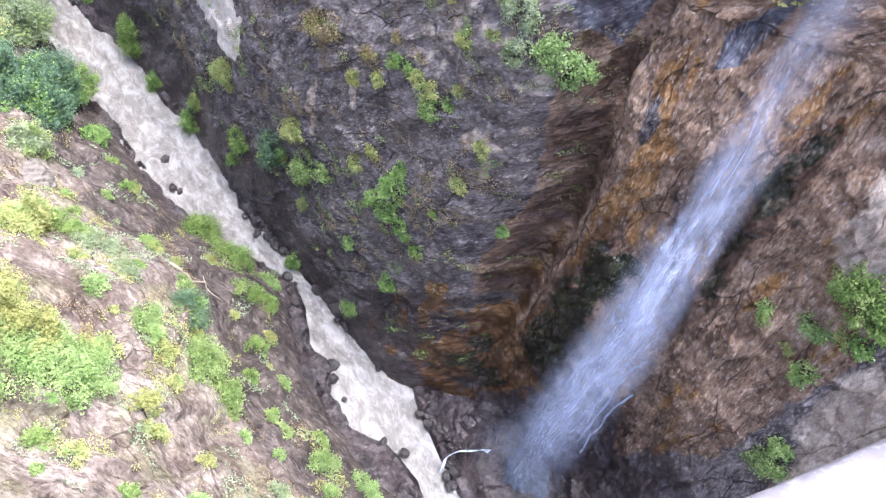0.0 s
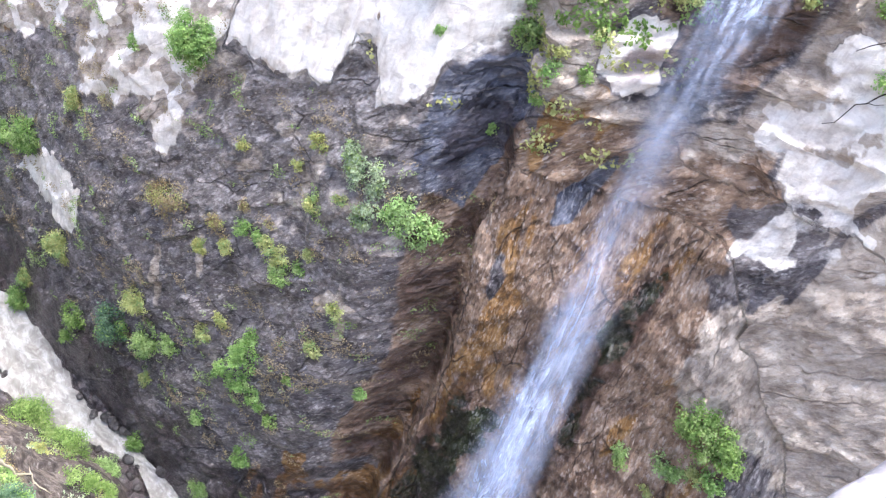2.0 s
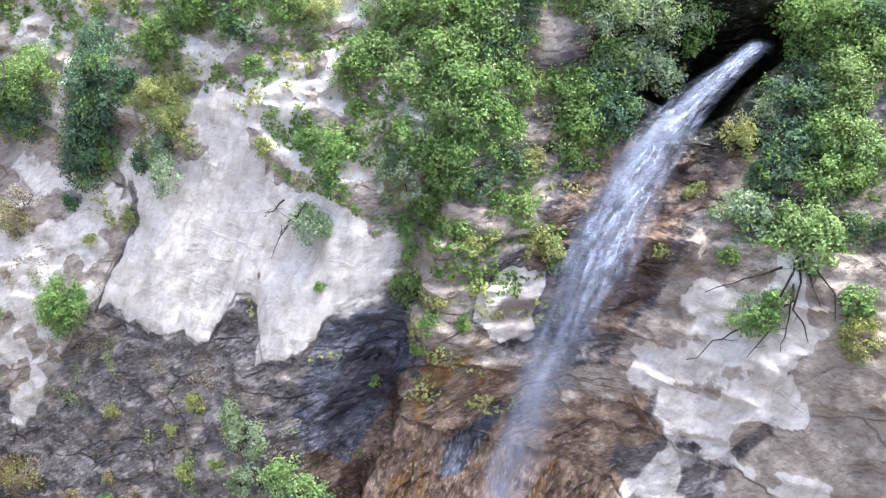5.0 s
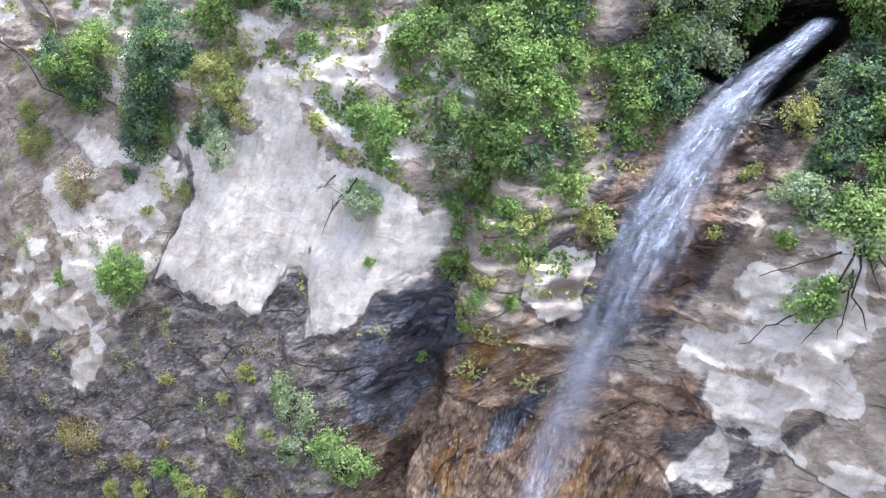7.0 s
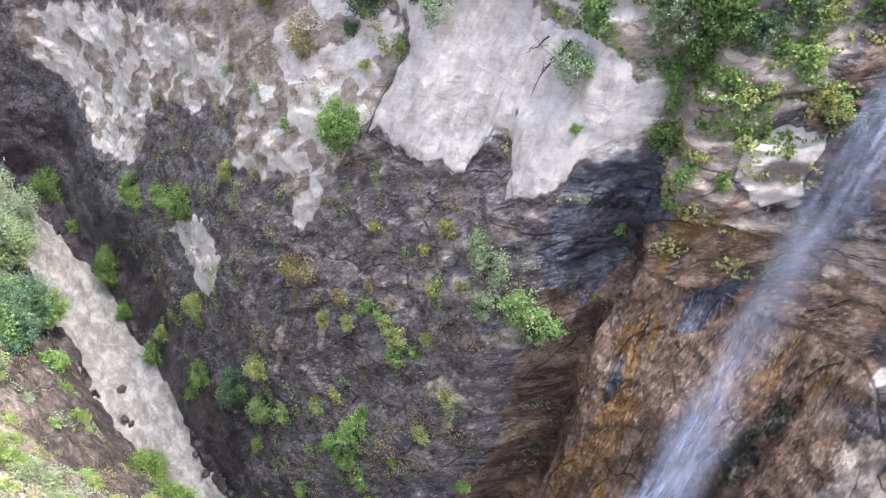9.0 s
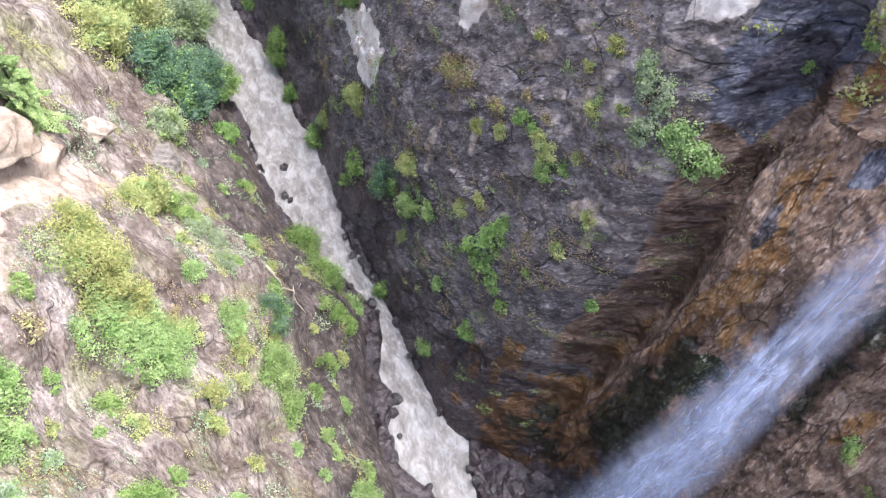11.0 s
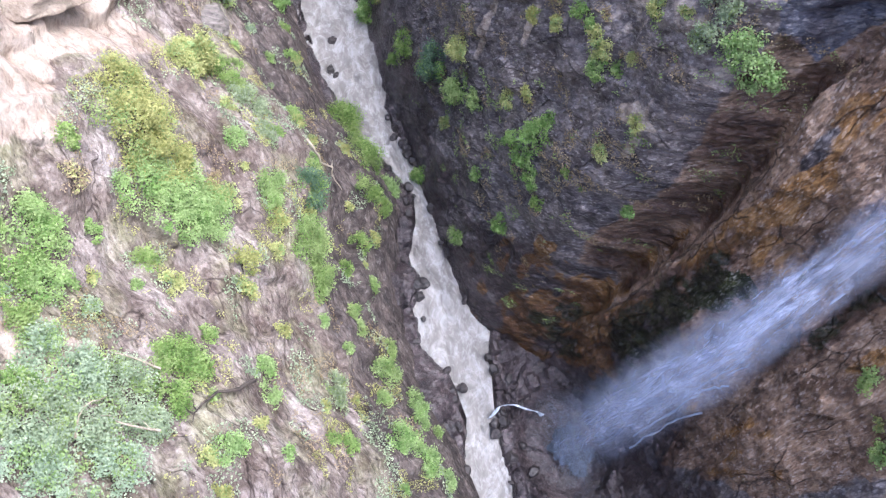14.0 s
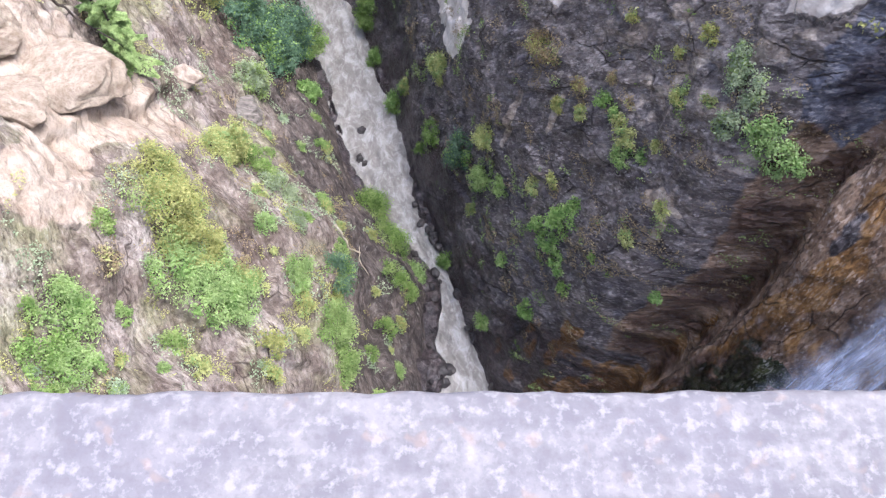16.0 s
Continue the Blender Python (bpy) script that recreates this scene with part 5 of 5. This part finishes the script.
def sown(poly, count, apart, seed):
    """Random places in an outline, none too near another."""
    rng, found = np.random.default_rng(seed), []
    us, zs = zip(*poly)
    for _ in range(4000):
        u, z = rng.uniform(min(us), max(us)), rng.uniform(min(zs), max(zs))
        if inside(np.array(u), np.array(z), poly) > -0.2 and inside(np.array(u), np.array(z), SLAB) < -0.3 and inside(np.array(u), np.array(z), CAVE) < -0.2 and all((u - a) ** 2 + (z - c) ** 2 > apart**2 for a, c in found):
            found.append((u, z))
            if len(found) == count:
                break
    return found


def tube(name, pts, radii, mat, sides=6):
    """A tapering crooked rod through the points."""
    bm = bmesh.new()
    rings = []
    for k, (p, r) in enumerate(zip(pts, radii)):
        way = Vector(pts[min(k + 1, len(pts) - 1)] - pts[max(k - 1, 0)])
        q = way.to_track_quat("Z", "Y")
        rings.append([bm.verts.new(Vector(p) + q @ Vector((r * math.cos(a * math.tau / sides), r * math.sin(a * math.tau / sides), 0))) for a in range(sides)])
    for lo, hi in zip(rings, rings[1:]):
        for a in range(sides):
            bm.faces.new((lo[a], lo[(a + 1) % sides], hi[(a + 1) % sides], hi[a]))
    bm.faces.new(rings[-1])
    me = bpy.data.meshes.new(name)
    bm.to_mesh(me)
    bm.free()
    me.materials.append(mat)
    me.shade_smooth()
    return new(name, me)


RIVULETS = [
    [(3.06, 13.99), (2.85, 12.88), (2.83, 11.08), (2.84, 8.92), (2.72, 7.03), (2.34, 4.98)],
    [(2.32, 12.23), (2.62, 10.63), (2.52, 9.62), (2.27, 6.14), (2.08, 2.85)],
    [(1.83, 9.36), (2.04, 7.55), (1.82, 5.11), (1.65, 2.08)],
]


def build_rivulet(way, seed):
    """A thin white thread of water running over the wet ledge."""
    rng = np.random.default_rng(seed)
    pts = []
    for (a, b), (c, d) in zip(way, way[1:]):
        for k in range(5):
            p, n = on_cliff(a + (c - a) * k / 5 + rng.normal(0, 0.03), b + (d - b) * k / 5)
            pts.append(p + n * (0.12 + 0.05 * rng.random()))
    return adopt(tube("rivulet", pts, rng.uniform(0.025, 0.06, len(pts)), SPRAY), waterfall, "thin white thread of water on the ledge")


for k, way in enumerate(RIVULETS):
    build_rivulet(way, 60 + k)
build_spray()
seed = 1000
for rows, place, group in ((WALL_SCRUB, on_cliff, "scrub on the dark cliff"), (WALL_LOW, on_cliff, "scrub low on the cliff"), (WALL_TUFTS, on_cliff, "tufts on the dark cliff"), (FALL_BUSHES, on_cliff, "bushes beside the fall"),
                           (TREES_TOP, on_cliff, "trees on the cliff top"), (SCRUB_TOP, on_cliff, "scrub on the pale cliff"), (THICKET, on_cliff, "thicket above the gully"), (GULLY_SCRUB, on_cliff, "scrub in the gully"), (CREST_TREES, on_cliff, "trees on the cliff top"), (SPRING_TREES, on_cliff, "trees over the spring"),
                           (SPRING_BUSHES, on_cliff, "thicket at the spring"), (WALL_FAR, on_cliff, "scrub far up the gorge"),
                           (BANK_HIGH, on_bank, "scrub on the slope"), (BANK_MID, on_bank, "scrub on the slope"), (BANK_LOW, on_bank, "scrub above the river"), (BANK_NEAR, on_bank, "bushes below the bridge"), (BANK_TREES, on_bank, "trees over the river")):
    for kind, *lobes in rows:
        seed += 1
        boughs = []
        for u, z, r in zip(lobes[0::3], lobes[1::3], lobes[2::3]):
            p, n = place(u, max(z, 0.4))
            boughs.append((p - n * 0.15 * r, n, r * (1.55 if rows is BANK_TREES else 1.2)))
        tall = rows is BANK_TREES
        words = {4: "dark green tree leaning over the river", 5: "pale green tree leaning over the river"}.get(kind, "leafy tree leaning over the river") if tall else ""
        plant(boughs, kind, seed, "tree" if tall or rows in (TREES_TOP, CREST_TREES, SPRING_TREES) else "shrub", group, words, leaf=0.15 if tall else 0.1 if place is on_bank else None, dense=1.5 if tall else 0.4 if kind == 3 else 1.0, thick=0.95 if tall else 0.62)
for poly, count, apart, tones, group in ((THICKET_RIGHT, 10, 1.0, (0, 4, 1, 5), "thicket at the spring"), (THICKET_LEFT, 6, 1.5, (4, 4, 2, 0), "scrub on the pale cliff")):
    for k, (u, z) in enumerate(sown(poly, count, apart, seed)):
        seed += 1
        p, n = on_cliff(u, z)
        plant([(p, n, 0.6 * random.uniform(0.75, 1.25))], tones[k % len(tones)], seed, "shrub", group)


def conifer(root, height, spread, seed, label):
    """A young spruce: a straight trunk and drooping feathery boughs in whorls."""
    rng = np.random.default_rng(seed)
    thing = new("tree")
    thing.location = np.asarray(root, float)
    tagged(thing, label, "tree", "trees over the river")
    bm = bmesh.new()
    limb(bm, (0, 0, -0.3), (0, 0, height), 0.03 + 0.02 * height, 0.01, 7)
    cs, ns = [], []
    for k in range(int(height * 9)):
        f = (k + rng.random()) / (height * 9)
        z, ln, ang = height * (0.06 + 0.93 * f), spread * (1 - f) ** 0.8 * rng.uniform(0.75, 1.1) + 0.1, rng.uniform(0, math.tau)
        d = np.array([math.cos(ang), math.sin(ang), 0.0])
        tip = np.array([0, 0, z]) + d * ln + np.array([0, 0, -0.22 * ln])
        limb(bm, (0, 0, z), tip, 0.014, 0.004, 4)
        n = int(60 + 190 * ln)
        a = rng.random(n) ** 0.7
        across = rng.uniform(-1, 1, n) * 0.34 * ln * (1.1 - a)
        p = np.array([0, 0, z]) + a[:, None] * (tip - np.array([0, 0, z])) + across[:, None] * np.array([-d[1], d[0], 0]) + np.array([0, 0, 1.0]) * (0.06 * np.sin(a * 3) - 0.4 * np.abs(across) - rng.random(n) * 0.05)[:, None]
        cs.append(p)
        ns.append(np.array([0, 0, 1.0]) + d * 0.3 + rng.normal(0, 0.35, (n, 3)))
    me = bpy.data.meshes.new("trunk")
    bm.to_mesh(me)
    bm.free()
    me.materials.append(BARK)
    adopt(new("trunk", me), thing, "straight brown trunk with thin boughs")
    nn = np.concatenate(ns)
    nn /= np.linalg.norm(nn, axis=1)[:, None]
    v, t = leaf_cloud(np.concatenate(cs), nn, 0.12, rng)
    adopt(tri_mesh("crown", v, t, LEAVES[1]), thing, "yellow-green drooping needles")
    return thing


for u, z, height, spread in ((28.8, 15.0, 5.2, 1.9), (30.2, 15.6, 4.0, 1.5)):
    p, n = on_bank(u, z)
    conifer(p, height, spread, int(u * 10), "light green young spruce on the sandy ledge")
SLOPE = [(1, 3), (4, 8), (5, 19), (14, 20), (20, 17), (24, 11), (30, 8), (33, 3), (24, 4), (14, 3)]
for k, (u, z) in enumerate(sown(SLOPE, 45, 1.2, 5)):
    seed += 1
    p, n = on_bank(u, z)
    plant([(p, n, random.uniform(0.2, 0.5))], (2, 1, 2, 0, 5)[k % 5], seed, "shrub", "scrub on the slope", "low yellow-green herb clump on the slope" if k % 5 in (0, 2) else "", leaf=0.09)


def cover(name, fn, relief_of, sign, count, us, zs, keep, kind, size, seed, label):
    """Grass and low herbs too small to count."""
    rng = np.random.default_rng(seed)
    u, z = rng.uniform(*us, count), rng.uniform(*zs, count)
    ok = keep(u, z)
    u, z = u[ok], z[ok]
    p, n = on_sheet(fn, relief_of, sign, u, z)
    nn = n * 0.4 + np.array([0, 0, 0.5]) + rng.normal(0, 0.6, p.shape)
    nn /= np.linalg.norm(nn, axis=1)[:, None]
    v, t = leaf_cloud(p + n * rng.uniform(0.0, 0.16, len(p))[:, None], nn, size, rng)
    return tagged(tri_mesh(name, v, t, LEAVES[kind]), label, "grass", kind="stuff")


def bank_grass(low, sd):
    return lambda u, z: (fbm(u / 1.6, z / 1.3, 5, sd) > low) & (inside(u, z, PALE_TOP) < 0.2) & (z > 2.5)


def cliff_grass(low, sd):
    return lambda u, z: (fbm(u / 1.1, z / 0.7, 4, sd) > low) & (inside(u, z, WHITE_MAIN) < 0) & (inside(u, z, BROWN) < 0)


cover("grass", bank_w, bank_relief, -1, 170000, (0, 36), (2.5, 21), bank_grass(0.30, 801), 2, 0.075, 31, "yellow-green grass and herbs on the slope")
cover("grass", bank_w, bank_relief, -1, 100000, (0, 36), (2.5, 21), bank_grass(0.26, 803), 5, 0.10, 32, "pale green herbs on the slope")
cover("grass", bank_w, bank_relief, -1, 120000, (0, 36), (2.5, 21), bank_grass(0.33, 805), 3, 0.07, 33, "dry straw-coloured grass on the slope")
cover("grass", wall_w, rock_relief, 1, 130000, (9, 40), (5, 25), cliff_grass(0.32, 811), 3, 0.075, 34, "dry grass tufts on the dark cliff")
cover("grass", wall_w, rock_relief, 1, 150000, (9, 40), (3, 25), cliff_grass(0.36, 813), 1, 0.08, 35, "yellow-green tufts on the dark cliff")
cover("grass", wall_w, rock_relief, 1, 60000, (6, 40), (31, 41), cliff_grass(0.05, 815), 0, 0.16, 36, "green herbs along the cliff top")
cover("grass", wall_w, rock_relief, 1, 60000, (6, 44), (27, 41), cliff_grass(0.22, 817), 2, 0.15, 37, "yellow-green grass along the cliff top")


# ---------------------------------------------------------------- dead wood
def dead_branch(points, thick, label, mat=DEADWOOD, twigs=4, seed=1):
    rng = np.random.default_rng(seed)
    ends = [np.asarray(p, float) for p in points]
    pts = [ends[0]]
    for a, c in zip(ends, ends[1:]):  # crooked between its bends
        for f in (0.33, 0.67, 1.0):
            pts.append(a + (c - a) * f + (rng.normal(0, 0.06, 3) * np.linalg.norm(c - a) if f < 1 else 0))
    ob = tagged(tube("dead_branch", pts, np.linspace(thick, 0.2 * thick + 0.003, len(pts)), mat), label, "branch")
    for _ in range(twigs):
        k = rng.integers(0, len(pts) - 1)
        a, way = pts[k] + (pts[k + 1] - pts[k]) * rng.random(), rng.normal(0, 0.3, 3)
        adopt(tube("twig", [a, a + way * 0.5 + rng.normal(0, 0.04, 3), a + way], (thick * 0.35, thick * 0.25, 0.004), mat, 4), ob)
    return ob


def bent(place, coords, lift):
    out = []
    for u, z in coords:
        p, n = place(u, z)
        out.append(p + n * lift)
    return out


dead_branch(bent(on_bank, [(21.1, 8.2), (20.6, 7.3), (20.0, 6.4), (19.4, 5.5)], 0.45), 0.09, "bleached fallen log on the slope above the river", twigs=2, seed=3)
dead_branch(bent(on_bank, [(28.7, 20.0), (28.5, 19.0), (28.3, 18.0), (28.2, 16.0)], 1.3), 0.10, "dark dead branch lying over the sandy ledge", BARK, 6, 4)
dead_branch(bent(on_cliff, [(36.3, 28.7), (34.5, 28.9), (32.6, 28.8), (29.9, 28.2)], 1.2), 0.10, "bare dead branch reaching over the cliff", BARK, 5, 5)
dead_branch(bent(on_cliff, [(33.7, 31.4), (32.6, 31.2), (31.4, 30.7), (29.7, 29.9)], 1.2), 0.10, "bare dead branch reaching over the cliff", BARK, 4, 6)
ROOTS = [
    [(0.61, 34.45), (0.26, 33.66), (-0.06, 32.84), (-0.25, 32.16)],
    [(0.44, 34.45), (-0.09, 34.04), (-0.59, 33.65)],
    [(0.5, 34.07), (0.72, 32.56), (1.37, 31.79), (2.02, 30.83)],
    [(0.46, 34.3), (-0.38, 33.12), (-0.79, 32.7)],
    [(0.84, 34.1), (1.64, 33.49), (2.45, 32.73)],
    [(0.33, 34.51), (-0.49, 34.16), (-1.13, 33.5)],
    [(0.34, 33.86), (0.25, 32.75), (0.5, 31.65)],
]
for k, way in enumerate(ROOTS):
    dead_branch(bent(on_cliff, way, 0.15), 0.04, "bare dark root hanging below the bush", BARK, 2, 20 + k)
for k, way in enumerate([[(14.8, 31.39), (14.97, 30.53), (15.12, 29.3)], [(14.93, 30.89), (15.18, 30.17)], [(15.71, 31.1), (16.13, 30.46)]]):
    dead_branch(bent(on_cliff, way, 0.5), 0.035, "bare dark twig over the white rock", BARK, 5, 40 + k)
dead_branch(bent(on_bank, [(8.57, 12.23), (8.14, 13.52), (7.73, 14.55), (7.05, 15.05)], 0.5), 0.10, "dark fallen log lying across the slope", BARK, 3, 51)
for k, way in enumerate([[(9.11, 15.66), (9.65, 16.34), (9.91, 17.03)], [(6.84, 18.72), (7.9, 18.17), (8.18, 17.51)], [(6.8, 16.32), (6.99, 17.43), (7.46, 17.94)]]):
    dead_branch(bent(on_bank, way, 1.0), 0.05, "bleached bare branch among the bushes", DEADWOOD, 5, 52 + k)

# ---------------------------------------------------------------- large loose blocks
def crag(name, at, size, turn, mat, seed, label):
    """A big weathered block with broken facets and layered edges."""
    bm = bmesh.new()
    bmesh.ops.create_icosphere(bm, subdivisions=5, radius=1.0)
    rng = np.random.default_rng(seed)
    cuts = [(Vector(rng.normal(size=3)).normalized(), rng.uniform(0.55, 0.8)) for _ in range(14)]
    for v in bm.verts:
        p = v.co.copy()
        for c, lim in cuts:
            over = p.dot(c) - lim
            if over > 0:
                p -= c * over * 0.92
        layer = noise.noise(Vector((p.x * 1.2, p.y * 1.2, p.z * 7 + seed)))
        p *= 1 + 0.10 * noise.noise(p * 3 + Vector((seed, 0, 0))) + 0.05 * layer + 0.03 * noise.noise(p * 12)
        v.co = Vector((p.x * size[0], p.y * size[1], p.z * size[2]))
    me = bpy.data.meshes.new(name)
    bm.to_mesh(me)
    bm.free()
    me.materials.append(mat)
    me.shade_smooth()
    ob = new(name, me)
    ob.matrix_basis = pose(*at, *turn)
    return tagged(ob, label, "rock")


for u, z, lift, size, turn, mat, label in (
    (29.9, 12.2, 0.1, (1.3, 0.9, 0.7), (10, 25, 50), PALE_STONE, "reddish sandy boulder under the trees"),
    (30.4, 8.3, 0.0, (1.9, 1.2, 0.8), (35, 20, 130), GREY_STONE, "grey lichen-covered boulder on the slope edge"),
    (25.4, 18.3, 0.1, (2.7, 2.0, 1.15), (8, 22, 20), SANDY_STONE, "broad sandy rock ledge overhanging the slope"),
    (23.7, 20.2, 0.1, (1.7, 1.5, 0.9), (5, 15, 60), SANDY_STONE, "cracked sandy rock block beside the ledge"),
    (27.2, 20.3, 0.0, (2.2, 1.5, 1.0), (10, 20, 100), SANDY_STONE, "pale sandy rock block above the ledge"),
):
    p, n = on_bank(u, z)
    crag("rock_ledge", p + n * lift, size, turn, mat, int(u * 10), label)
# ---------------------------------------------------------------- the bridge
def block(name, lo, hi, mat, bevel=0.0):
    bm = bmesh.new()
    bmesh.ops.create_cube(bm, size=1.0)
    for v in bm.verts:
        v.co = Vector([lo[k] + (hi[k] - lo[k]) * (v.co[k] + 0.5) for k in range(3)])
    if bevel:
        bmesh.ops.bevel(bm, geom=bm.edges[:], offset=bevel, segments=3, affect="EDGES")
    me = bpy.data.meshes.new(name)
    bm.to_mesh(me)
    bm.free()
    me.materials.append(mat)
    return new(name, me)


bridge = new("bridge")
tagged(bridge, "concrete road bridge with an exposed aggregate parapet", "bridge", kind="structure")


def worn_parapet():
    """A long wall with a rounded, chipped outer edge."""
    xs = np.concatenate([np.arange(-26, -1.2, 0.4), np.arange(-1.2, 1.2, 0.008), np.arange(1.2, 38, 0.4)])
    prof = np.array([(-0.36, 43.55), (-0.36, 44.6), (-0.2, 44.6)] + [(-0.2 + 0.19 * k / 10, 44.6) for k in range(1, 11)] + [(-0.005, 44.599), (-0.0015, 44.596), (0.0, 44.59), (0.0, 43.55)])
    X, K = np.meshgrid(xs, np.arange(len(prof)))
    Y, Z = prof[K, 0], prof[K, 1]
    rim = np.exp(-(((Y + 0.002) / 0.006) ** 2)) * (Z > 44.5)
    chip = 0.0016 * fbm(X / 0.02, K * 0.3, 4, 901) - 0.003 * np.clip(fbm(X / 0.012, K * 0.2, 2, 905), 0, 1)
    Y, Z = Y + rim * chip, Z + rim * chip * 0.5
    ob = grid_mesh("parapet", np.stack([X, Y, Z], -1), np.stack([X, Y], -1), CONCRETE)
    return ob


adopt(worn_parapet(), bridge, "pale speckled concrete parapet with a worn edge")
adopt(block("deck", (-26, -7.0, 43.1), (38, -0.04, 43.55), CONCRETE), bridge)
adopt(block("parapet", (-26, -7.36, 43.1), (38, -7.0, 44.60), CONCRETE, 0.006), bridge)
